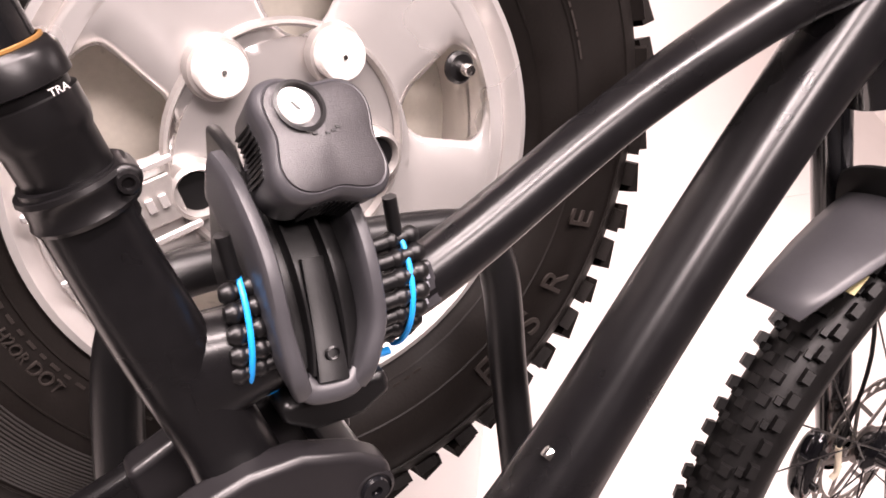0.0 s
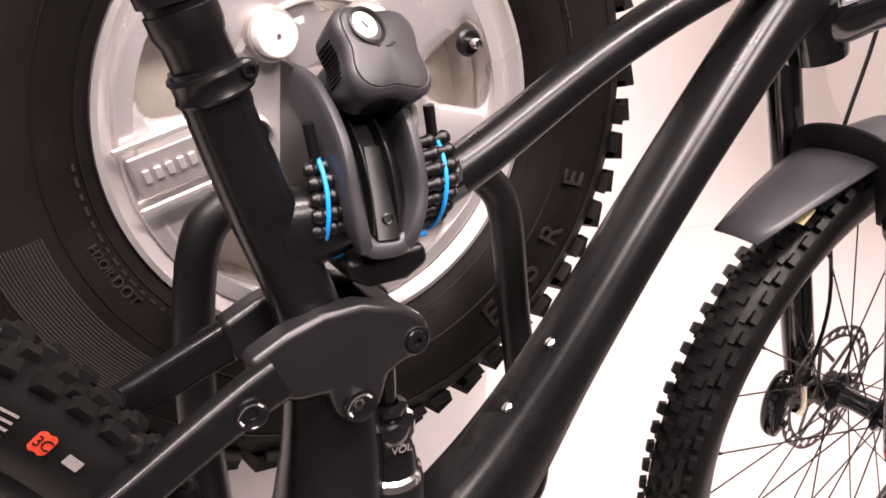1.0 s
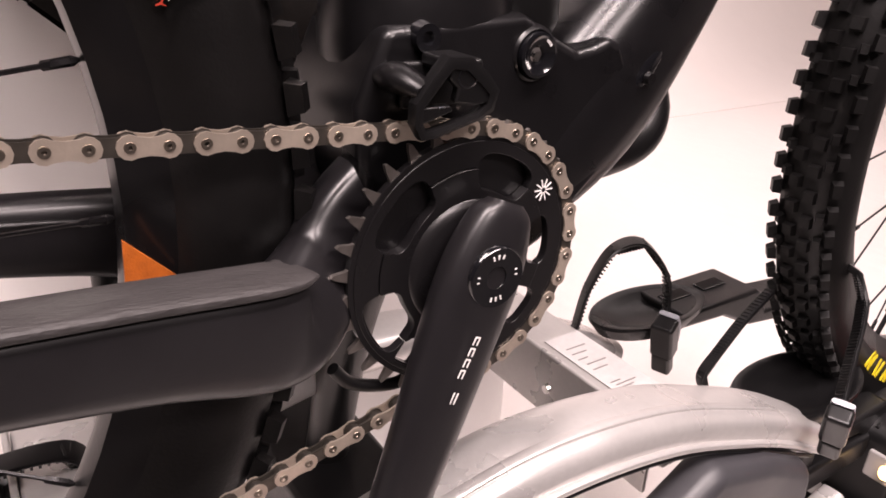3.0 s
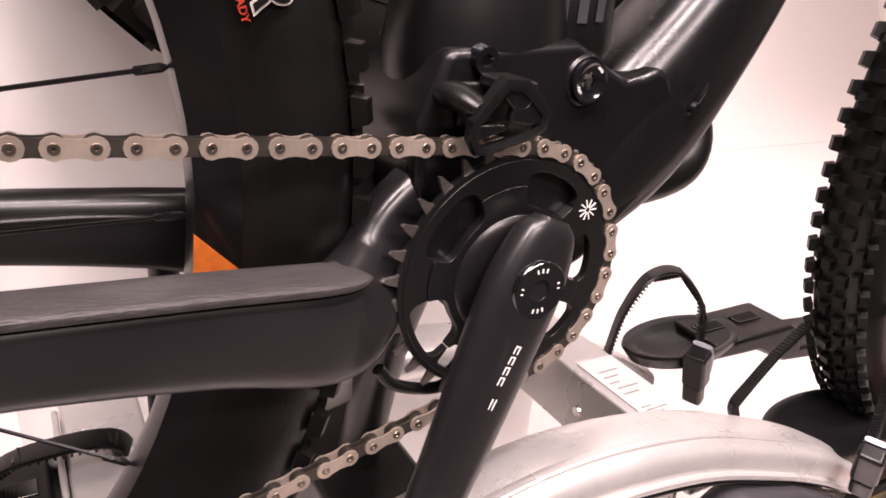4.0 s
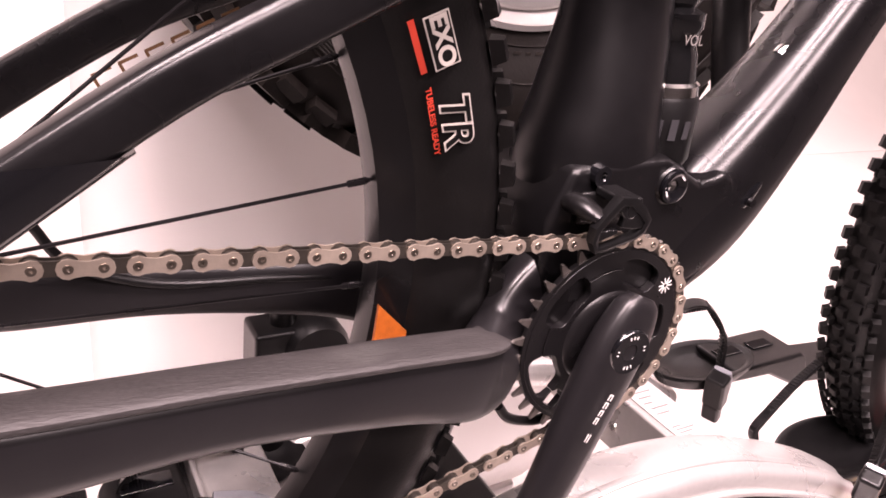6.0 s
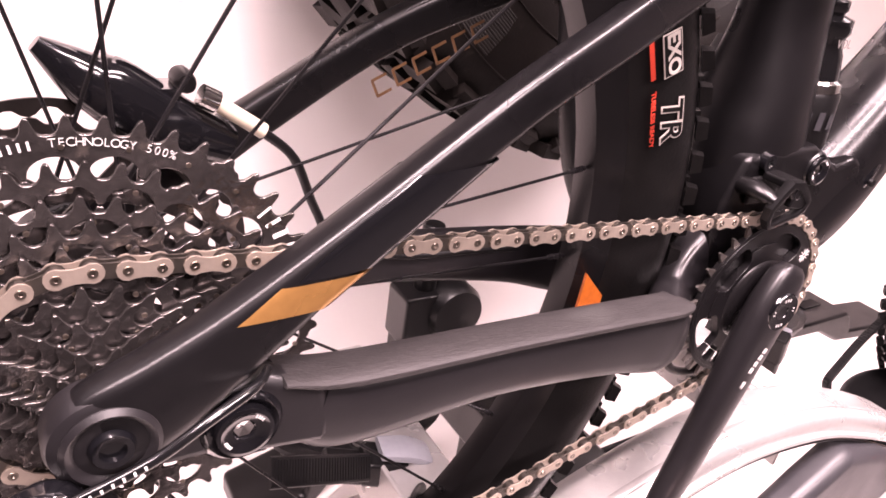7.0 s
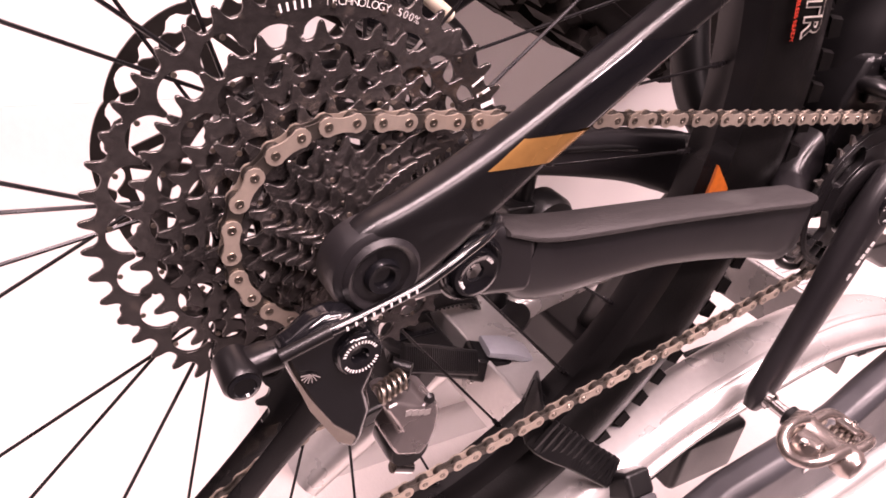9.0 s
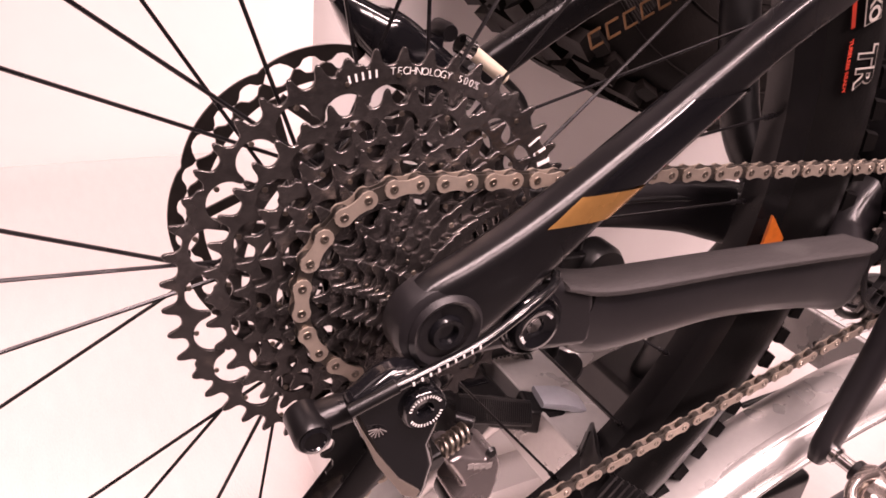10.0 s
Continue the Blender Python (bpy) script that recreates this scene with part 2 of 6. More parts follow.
def world_of(ob):
    up = world_of(ob.parent) @ ob.matrix_parent_inverse if ob.parent else Matrix()
    return up @ ob.matrix_basis


def letters(text, size, material, m, parent, name="lettering", label="", depth=0.0002, align="CENTER", shear=0.0, bold=0.0):
    """Words in the built-in font, as a mesh in the xy plane of m."""
    cu = bpy.data.curves.new(name, "FONT")
    cu.body, cu.size, cu.extrude, cu.align_x, cu.align_y, cu.shear, cu.offset = text, size, depth, align, "CENTER", shear, bold
    tmp = bpy.data.objects.new(name, cu)
    me = bpy.data.meshes.new_from_object(tmp)
    bpy.data.objects.remove(tmp)
    me.materials.clear()
    me.materials.append(material)
    ob = new(name, me)
    ob.matrix_world = m
    ob.parent = parent
    ob.matrix_parent_inverse = world_of(parent).inverted()
    return tagged(ob, label)


FACE = pose(0, 0, 0, 90, 0, 0)  # turns the xy plane to face -y


def at(x, y, z, spin=0.0, yaw=0.0):
    """A pose for flat print that faces -y, turned by spin in its own plane."""
    return pose(x, y, z, 0, 0, yaw) @ FACE @ pose(0, 0, 0, 0, 0, spin)


def strip(w, h, m, material, parent, name="print_bar", depth=0.0004, label=""):
    g = G().box((0, 0, 0), (w, h, depth))
    return part(name, g, material, parent, label, m=m)

# ---------- the hall ----------


def slab(name, c, s, material):
    return tagged(part(name, G().box(c, s), material), kind="structure")


slab("floor", (1.5, 0.0, -0.05), (11.0, 8.2, 0.1), HALLD)
slab("carpet", (1.7, 1.75, 0.004), (10.4, 4.5, 0.008), FLOORW)
# white back wall that curves into the floor
prof = [(0.012, 2.6)] + [(0.012 + 1.4 * (1 - math.cos(radians(6 * i))), 2.6 + 1.4 * math.sin(radians(6 * i))) for i in range(1, 16)] + [(3.4, 4.0), (3.4, 4.1), (-0.05, 4.1), (-0.05, 2.6)]
vs = [(x, y, z) for x in (-4.0, 7.0) for z, y in prof]
n = len(prof)
fs = [tuple(range(n)), tuple(range(n, 2 * n))] + [(i, (i + 1) % n, n + (i + 1) % n, n + i) for i in range(n)]
tagged(part("wall_north", G().add(vs, fs), WALLW), kind="structure")
# south and west walls and ceiling are unseen, added dark to shape reflections
slab("wall_south", (1.5, -4.05, 1.7), (11.0, 0.1, 3.4), HALLD)
slab("wall_east", (7.05, 0.0, 1.7), (0.1, 8.0, 3.4), WALLW)
slab("wall_west", (-4.05, 0.0, 1.7), (0.1, 8.0, 3.4), HALLD)
slab("ceiling", (1.5, 0.0, 3.45), (11.0, 8.2, 0.1), CEILW)

# white rear door of the vehicle that carries the spare wheel
door = thing("vehicle_rear_panel", "white painted vehicle rear panel behind the spare wheel", "vehicle panel", (0.1, 0.5, 0.0))
part("panel", G().box((0.1675, 0.62, 0.95), (0.825, 0.2, 1.7)), PANELW, door, bevel=0.09, seg=8)
part("plinth", G().box((0.1675, 0.62, 0.05), (0.7, 0.12, 0.1)), PANELW, door, bevel=0.01)

# ---------- spare wheel ----------
SX, SY, SZ = 0.116, 0.245, 1.259
spare = thing("spare_wheel", "spare car wheel with silver five-spoke alloy rim and knobbly black tyre", "spare wheel", (SX, 0.36, SZ))


def spare_tyre():
    prof = [(0.243, 0.0), (0.252, -0.012), (0.275, -0.028), (0.300, -0.034), (0.325, -0.030), (0.342, -0.018), (0.352, -0.004), (0.356, 0.02), (0.358, 0.09), (0.356, 0.16),
            (0.350, 0.19), (0.32, 0.215), (0.28, 0.21), (0.243, 0.18)]
    g = G().lathe([(0.243 + (r - 0.243) * 1.40, h) for r, h in prof], (SX, SY, SZ), 128, closed=True)
    return part("tyre", g, SPARER, spare, "dark worn rubber tyre with raised lettering")


tyre = spare_tyre()


def wall_y(r):
    """Height of the spare tyre's near sidewall at a radius."""
    return float(np.interp(0.243 + (r - 0.243) / 1.40, (0.243, 0.252, 0.275, 0.300, 0.325, 0.342, 0.352), (0.0, -0.012, -0.028, -0.034, -0.030, -0.018, -0.004)))


g = G()
LUGS = 52
for i in range(LUGS):
    a = 2 * math.pi * i / LUGS
    m = pose(SX, SY, SZ) @ pose(0, 0, 0, 0, -math.degrees(a), 0)
    for q, (r, y, sr, sy, st) in enumerate(((0.400, 0.004, 0.016, 0.044, 0.034), (0.406, 0.060, 0.014, 0.046, 0.035), (0.406, 0.112, 0.014, 0.046, 0.035), (0.400, 0.172, 0.016, 0.044, 0.034))):
        off = (0.0, 0.5, 0.0, 0.5)[q] * 0.0475
        g.box((0, 0, 0), (sr, sy, st * (1.0 if i % 2 else 0.86)), m @ pose(r, y, off, (-14, 24, -24, 14)[q], 0, 0))
    g.box((0, 0, 0), (0.022, 0.014, 0.026), m @ pose(0.387, -0.014, 0.010 if i % 2 else 0.0, 0, 0, -48))
part("tread", g, SPARER, tyre, bevel=0.0)
g = G()
for r in (0.256, 0.291, 0.355):
    h = wall_y(r)
    g.lathe([(r - 0.0012, h), (r, h - 0.0016), (r + 0.0012, h)], (SX, SY, SZ), 128)
part("sidewall_rib", g, SPARER, tyre)
g = G()
for i in range(16):
    r = 0.305 + 0.0030 * i
    h = wall_y(r)
    arc = [(SX + r * math.cos(radians(a)), SY + h, SZ + r * math.sin(radians(a))) for a in range(196, 233, 4)]
    g.tube(arc, 0.0011, 6, 3, side=(0, 1, 0))
tagged(part("sidewall_ridge", g, mat("dusty_grey_rubber", (0.014, 0.012, 0.011), 0.6), tyre, "dusty grey ribbed sidewall panel"), kind="stuff")
# raised characters on the sidewall
for a, r, text, size in ((213, 0.272, "DOT", 0.016), (205, 0.272, "H2OR", 0.013), (-38, 0.318, "S", 0.052), (-51, 0.318, "E", 0.052), (-28, 0.318, "R", 0.046), (-14, 0.318, "E", 0.046)):
    ar = radians(a)
    letters(text, size, MOULD, at(SX + r * math.cos(ar), SY + wall_y(r) - 0.0012, SZ + r * math.sin(ar), a + 90 if r < 0.3 else a + 90), tyre, "raised_letter", depth=0.0012)
for a in range(20, 76, 2):
    ar, r = radians(a), 0.296
    strip(0.005 + 0.003 * (a % 3), 0.0022, at(SX + r * math.cos(ar), SY + wall_y(r) - 0.0020, SZ + r * math.sin(ar), a + 90), MOULD, tyre, "moulded_mark")
for a in range(186, 300, 3):
    ar, r = radians(a), 0.262
    strip(0.006 + 0.003 * (a % 2), 0.0026, at(SX + r * math.cos(ar), SY + wall_y(r) - 0.0020, SZ + r * math.sin(ar), a + 90, 0), MOULD, tyre, "moulded_mark")


def rim_face():
    """Five broad spokes with rounded windows between them, as a dished sheet with thickness."""
    rows = []
    r0, r1 = 0.112, 0.205
    for r in np.concatenate([np.linspace(0.03, r0, 10), r0 + (r1 - r0) * (1 - np.cos(np.linspace(0.06, math.pi - 0.06, 30))) / 2, np.linspace(r1, 0.222, 5)]):
        if r0 < r < r1:
            u = (r - r0) / (r1 - r0)
            w = (0.018 + 0.042 * u) * min(1, math.sqrt(max(0, 1 - (1 - min(1, u / 0.25)) ** 2))) * min(1, math.sqrt(max(0, 1 - (1 - min(1, (1 - u) / 0.22)) ** 2)))
        else:
            w = 0.0
        rows.append((r, math.radians(36) - w / r))
    cols = 16
    vs, fs = [], []
    for s in range(5):
        mid = math.radians(54 + 72 * s)
        o = len(vs)
        for r, ph in rows:
            for c in range(cols + 1):
                a = mid + (2 * c / cols - 1) * ph
                edge = abs(2 * c / cols - 1)
                y = 0.012 - 0.020 * math.sin(min(1, r / 0.2) * math.pi / 2) + (0.008 * edge ** 4 if r0 < r < r1 else 0.0) + (0.012 if r < 0.055 else 0)
                vs.append((SX + r * math.cos(a), SY + y + 0.012, SZ + r * math.sin(a)))
        for i in range(len(rows) - 1):
            for c in range(cols):
                k = o + i * (cols + 1) + c
                fs.append((k, k + 1, k + cols + 2, k + cols + 1))
    g = G().add(vs, fs)
    ob = part("wheel_face", g, POLISH, spare, "polished five-spoke alloy face", angle=60)
    sol = ob.modifiers.new("thick", "SOLIDIFY")
    sol.thickness, sol.offset = 0.045, 1.0
    bm = bmesh.new()
    bm.from_mesh(ob.data)
    bmesh.ops.remove_doubles(bm, verts=bm.verts, dist=0.0004)
    for f in bm.faces:
        if f.normal.y > 0:
            f.normal_flip()
    bm.to_mesh(ob.data)
    bm.free()
    sol.offset = -1.0
    return ob


face = rim_face()
g = G().lathe([(0.220, 0.012), (0.226, 0.004), (0.236, -0.006), (0.242, -0.005), (0.244, 0.004), (0.240, 0.03), (0.222, 0.045), (0.214, 0.16), (0.205, 0.16), (0.212, 0.04)], (SX, SY, SZ), 96, closed=True)
part("rim_barrel", g, POLISH, spare, "bright machined rim lip")
part("rim_back", G().lathe([(0.0, 0.088), (0.16, 0.088), (0.214, 0.098), (0.214, 0.104), (0.0, 0.096)], (SX, SY, SZ), 64), CREAM, spare, "dusty cream plate behind the spokes")
g = G().lathe([(0.112, 0.008), (0.110, 0.0015), (0.107, 0.0010), (0.104, 0.008)], (0.106, SY, 1.276), 64)
part("hub_ridge", g, DULLAL, spare)
for i in range(5):
    a = math.radians(60 + 72 * i)
    bx, bz = 0.1005 + 0.0875 * math.cos(a), 1.282 + 0.0875 * math.sin(a)
    if i in (0, 1):
        part("bolt_cap", G().lathe([(0.0, -0.020), (0.001, -0.0205), (0.0195, -0.019), (0.0215, -0.016), (0.0215, 0.01), (0.0, 0.01)], (bx, SY, bz), 40), PEARL, spare, "round pearl-white bolt cap")
        # darker ring round the cap paints the shaded gap there
        part("cap_recess", G().lathe([(0.0215, -0.0045), (0.0250, -0.0055), (0.0275, 0.002), (0.0215, 0.008)], (bx, SY, bz), 40), DULLAL, spare)
        part("bolt_dimple", G().lathe([(0.0, -0.0215), (0.0022, -0.0215), (0.0028, -0.0195)], (bx, SY, bz), 12), CHROME, spare)
    else:
        part("bolt_collar", G().lathe([(0.0265, 0.01), (0.0245, -0.006), (0.0205, -0.0085), (0.0175, -0.003), (0.0165, 0.03), (0.0265, 0.03)], (bx, SY, bz), 40), DULLAL, spare)
        # black disc across the mouth stands in for shade inside the open hole
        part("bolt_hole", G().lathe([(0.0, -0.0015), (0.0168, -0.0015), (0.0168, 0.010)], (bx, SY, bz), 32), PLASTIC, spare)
# valve, on a black disc that stands in for the shade of its pocket
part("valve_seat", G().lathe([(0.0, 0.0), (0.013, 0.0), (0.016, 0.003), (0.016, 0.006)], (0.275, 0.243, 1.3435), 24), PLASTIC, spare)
part("valve", G().lathe([(0.0, -0.016), (0.005, -0.015), (0.0062, -0.012), (0.0062, 0.0), (0.008, 0.002)], (0.275, 0.243, 1.3435), 16), CHROME, spare, "capped tyre valve")
# name plate on one spoke: a recessed panel with illegible raised characters
pl = pose(-0.0448, SY - 0.004, 1.230, 0, -20, 0)
part("name_plate", G().box((0, 0, 0), (0.105, 0.006, 0.042), pl), DULLAL, spare, "recessed plate with raised characters", bevel=0.003)
for i in range(8):
    part("raised_character", G().box((-0.040 + 0.0113 * i, -0.004, 0), (0.0068, 0.004, 0.012 if i % 3 else 0.0125), pl), POLISH, spare, bevel=0.001)
g = G()
for i in (-1, 1):
    g.box((0.0, -0.003, 0.031 * i), (0.12, 0.006, 0.008), pl)
part("spoke_rib", g, POLISH, spare, bevel=0.003)
part("wheel_carrier", G().lathe([(0.05, 0.10), (0.05, 0.285)], (SX, SY, SZ), 32), PLASTIC, spare)
spare.scale = (0.905, 1.0, 0.905)

# ---------- the bicycle ----------
BX, BZ = 0.0, 0.90       # crank axis
RX, RZ = -0.433, 0.938   # rear axle
bike = thing("mountain_bike", "matt black full-suspension mountain bike strapped to a carrier", "bicycle", (0, 0, 0.56))

# main frame
g = G().sweep([(0.430, 0, 1.414, .029, .034), (0.378, 0, 1.352, .027, .0265), (0.291, 0, 1.228, .027, .0240), (0.212, 0, 1.1045, .029, .0270), (0.157, 0, 1.022, .034, .0365), (0.102, 0, 0.960, .0395, .044), (0.045, 0, 0.916, .038, .034), (0.0, 0, 0.900, .036, .026)], n=28, e=2.8)
frame_ob = part("down_tube", g, CARBON, bike, "satin black carbon down tube")
g = G().sweep([(-0.036, 0, 1.238, .020, .030), (0.005, 0, 1.248, .020, .022), (0.06, 0, 1.256, .017, .017), (0.11, 0, 1.280, .0165, .0160), (0.22, 0, 1.351, .0160, .0150), (0.33, 0, 1.408, .021, .0170), (0.42, 0, 1.444, .026, .026)], n=24, e=2.4)
part("top_tube", g, CARBON, bike)
g = G().sweep([(-0.073, 0, 1.339, .0185, .0185), (-0.062, 0, 1.306, .0185, .0185), (-0.044, 0, 1.260, .0195, .020), (-0.017, 0, 1.193, .0195, .021), (-0.003, 0, 1.145, .020, .028), (0.003, 0, 1.09, .024, .035), (0.002, 0, 1.040, .033, .039), (0.000, 0, 0.99, .0385, .045), (0.0, 0, 0.90, .036, .028)], n=28, e=2.5)
part("seat_tube", g, CARBON, bike)
node = [(-0.032, 0.888), (-0.048, 0.945), (-0.050, 0.975), (-0.036, 1.006), (0.036, 1.010), (0.048, 1.004), (0.058, 0.998), (0.070, 0.992), (0.082, 0.994), (0.092, 0.998), (0.101, 0.994), (0.109, 0.980), (0.110, 0.955), (0.096, 0.925), (0.06, 0.893), (0.02, 0.874), (-0.020, 0.874)]
part("lower_node", G().prism(node, -0.038, 0.036), CARBON, bike, bevel=0.013, seg=5)
# head tube and gusset
g = G().sweep([(0.474, 0, 1.350, .026, .028), (0.462, 0, 1.378, .025, .030), (0.446, 0, 1.42, .024, .028), (0.425, 0, 1.47, .025, .026)], n=24)
part("head_tube", g, GLOSSB, bike)
part("frame_bolt", G().lathe([(0.0, -0.003), (0.006, -0.003), (0.006, 0.0)], (0.462, -0.030, 1.395), 20), CHROME, bike)
# bottle bolts on the down tube
for bx, bz in ((0.1925, 1.120), (0.1555, 1.070)):
    m = pose(bx, -0.004, bz) @ pose(0, 0, 0, 0, 38, 0) @ pose(0, 0, 0, -90, 0, 0)
    part("bottle_bolt", G().lathe([(0.0018, -0.002), (0.0022, -0.0045), (0.0040, -0.0045), (0.0052, -0.002), (0.0052, 0.003)], (0, 0, 0), 18, m), CHROME, bike, "bright round-headed bolt")
# protector film and cable port on the underside
part("cable_port", G().sweep([(0.108, -0.034, 0.966, .004, .006), (0.121, -0.034, 0.979, .005, .009), (0.136, -0.032, 0.993, .004, .006)], n=14, side=(0, 1, 0)), GLOSSB, bike)
part("port_screw", G().lathe([(0.0, -0.003), (0.003, -0.003), (0.0035, 0.0)], (0.121, -0.0395, 0.976), 14), ALLOYB, bike)
g = G().sweep([(0.224, -0.008, 1.092, .018, .003), (0.172, -0.008, 1.012, .020, .005), (0.134, -0.008, 0.955, .02, .005)], n=12, e=4)
part("down_tube_guard", g, GLOSSB, bike, "glossy scuffed down tube guard")

# seat post with collar, and the seat clamp
sd = Vector((-0.364, 0, 0.931))


def on_post(base, prof, n=36):
    """prof: radius and height along the post, from the base point."""
    q = Vector((0, 1, 0)).rotation_difference(sd).to_matrix().to_4x4()
    return G().lathe(prof, (0, 0, 0), n, Matrix.Translation(base) @ q)


B0 = Vector((-0.0705, 0, 1.335))
part("seat_post", on_post(B0, [(0.0175, -0.02), (0.0175, 0.019), (0.0185, 0.021), (0.0195, 0.025), (0.0195, 0.035), (0.0178, 0.0355), (0.0178, 0.039), (0.0205, 0.040), (0.0205, 0.050), (0.018, 0.053), (0.0155, 0.0535)]), ALLOYB, bike, "black dropper seat post")
part("post_stanchion", on_post(B0, [(0.0152, 0.051), (0.0152, 0.24), (0.0, 0.24)]), FORKB, bike)
part("post_ring", on_post(B0, [(0.0165, 0.0530), (0.0172, 0.0534), (0.0172, 0.0544), (0.0160, 0.0547)]), GOLD, bike, "thin gold ring")
sc = part("seat_clamp", on_post(B0, [(0.0196, -0.012), (0.0215, -0.012), (0.0224, -0.010), (0.0212, -0.007), (0.0212, -0.001), (0.0224, 0.001), (0.0218, 0.003), (0.0178, 0.003)]), ALLOYB, bike, "black seat clamp collar")
g = G().prism([(-0.066, 1.326), (-0.062, 1.341), (-0.053, 1.346), (-0.0465, 1.342), (-0.0475, 1.335), (-0.054, 1.329), (-0.060, 1.325)], -0.016, 0.008)
part("clamp_ear", g, ALLOYB, sc, bevel=0.003)
part("clamp_bolt", G().lathe([(0.0, -0.001), (0.0022, -0.001), (0.0026, -0.003), (0.0040, -0.003), (0.0045, 0.0)], (-0.0535, -0.0165, 1.3385), 16), ALLOYB, sc)
letters("TRA", 0.0040, WHITEINK, pose(-0.0725, -0.0206, 1.3745, 0, 0, 22) @ FACE @ pose(0, 0, 0, 0, 0, 20), bike, "post_lettering", depth=0.0001)

# shock
a0, a1 = Vector((0.052, -0.004, 0.997)), Vector((0.042, 0.000, 1.165))
sq = Vector((0, 1, 0)).rotation_difference((a1 - a0).normalized()).to_matrix().to_4x4()
sm = Matrix.Translation(a0) @ sq
shock = part("shock_can", G().lathe([(0.014, -0.004), (0.0225, 0.000), (0.0255, 0.006), (0.0255, 0.043), (0.0235, 0.047)], (0, 0, 0), 32, sm), PLASTIC, bike, "black air shock with grey print")
part("shock_body", G().lathe([(0.0215, 0.047), (0.0210, 0.056), (0.0190, 0.070), (0.0175, 0.074), (0.0175, 0.082), (0.0195, 0.085), (0.0195, 0.094), (0.0120, 0.097), (0.0140, 0.1), (0.0140, 0.106), (0.008, 0.108)], (0, 0, 0), 32, sm), FORKB, shock)
part("shock_ring", G().lathe([(0.0215, 0.044), (0.0245, 0.046), (0.0240, 0.052), (0.0215, 0.054)], (0, 0, 0), 32, sm), CHROME, shock)
part("shock_shaft", G().lathe([(0.0062, 0.1), (0.0062, 0.168), (0.009, 0.17), (0.009, 0.182)], (0, 0, 0), 20, sm), FORKB, shock)
letters("VOL", 0.0085, GREYINK, pose(0.0475, -0.0222, 1.0765) @ FACE, shock, "shock_lettering", depth=0.0001)
for i in range(4):
    th = -62 + 22 * i
    strip(0.0050, 0.011 if i % 2 else 0.013, pose(0.0506 + 0.0257 * math.sin(radians(th)), -0.0038 - 0.0257 * math.cos(radians(th)), 1.024, 0, 0, th) @ FACE, PLASTICG, shock, "grey_mark")
part("air_cap", G().lathe([(0.0, -0.004), (0.003, -0.004), (0.003, 0.0)], (0.069, -0.004, 1.003), 12), BLUECORD, shock, "small blue valve ring")


def pivot_bolt(x, y, z, r=0.0095, parent=None, yaw=0, name="pivot_bolt"):
    """A dished black bolt with a hex socket and printed marks round it, facing -y."""
    m = pose(x, y, z, 0, 0, yaw)
    ob = part(name, G().lathe([(0.0, 0.002), (r * 0.34, 0.001), (r * 0.40, -0.0008), (r * 0.62, -0.0012), (r * 0.86, -0.0030), (r, -0.0026), (r * 1.04, 0.001), (r * 1.04, 0.003)], (0, 0, 0), 32, m), GLOSSB, parent, "glossy black pivot bolt with white marks")
    part("socket", G().lathe([(0.0, 0.0024), (r * 0.36, 0.0012)], (0, -0.0007, 0), 6, m), CHROME, ob)
    g = G()
    for a in (36, 44, 52, 60, 200, 208, 216, 224):
        ar = radians(a)
        g.box((0, 0, 0), (r * 0.045, 0.0003, r * 0.12), m @ pose(r * 0.73 * math.cos(ar), -0.0027, r * 0.73 * math.sin(ar), 0, 90 - a, 0))
    part("bolt_mark", g, WHITEINK, ob)
    return ob


pivot_bolt(0.042, -0.0395, 0.992, 0.0105, bike)
part("bolt_boss", G().lathe([(0.0115, -0.0395), (0.0135, -0.037), (0.0155, -0.02)], (0.042, 0, 0.992), 32), CARBON, bike)

# rocker link
rock = [(-0.034, 1.147), (-0.043, 1.176), (-0.020, 1.189), (0.004, 1.198), (0.030, 1.200), (0.060, 1.192), (0.077, 1.182), (0.081, 1.168), (0.074, 1.157), (0.060, 1.153), (0.050, 1.146), (0.046, 1.126), (0.036, 1.117), (0.022, 1.117), (0.013, 1.126), (0.008, 1.142), (-0.01, 1.142)]
rock = [(x - 0.0205, z - 0.001) for x, z in rock]
rk = part("rocker_link", G().prism(rock, -0.032, -0.012), CARBON2, bike, "satin black rocker link", bevel=0.005, seg=3)
part("rocker_link", G().prism(rock, 0.022, 0.042), CARBON2, bike, bevel=0.005, seg=3)
g = G().prism([(0.026, 1.178), (0.026, 1.192), (0.044, 1.187), (0.052, 1.178), (0.048, 1.170)], -0.015, 0.025)
part("rocker_bridge", g, CARBON2, rk, bevel=0.003)
pivot_bolt(0.008, -0.033, 1.130, 0.0115, bike)
pivot_bolt(-0.066, -0.0435, 1.150, 0.0100, bike)
part("link_bolt", G().lathe([(0.0, -0.0322), (0.0028, -0.0322), (0.0032, -0.0345), (0.0072, -0.0345), (0.0082, -0.032)], (0.048, 0, 1.167), 24), GLOSSB, bike)
part("link_boss", G().lathe([(0.0095, -0.0325), (0.0115, -0.0315), (0.012, -0.012)], (0.048, 0, 1.167), 28), CARBON2, bike)

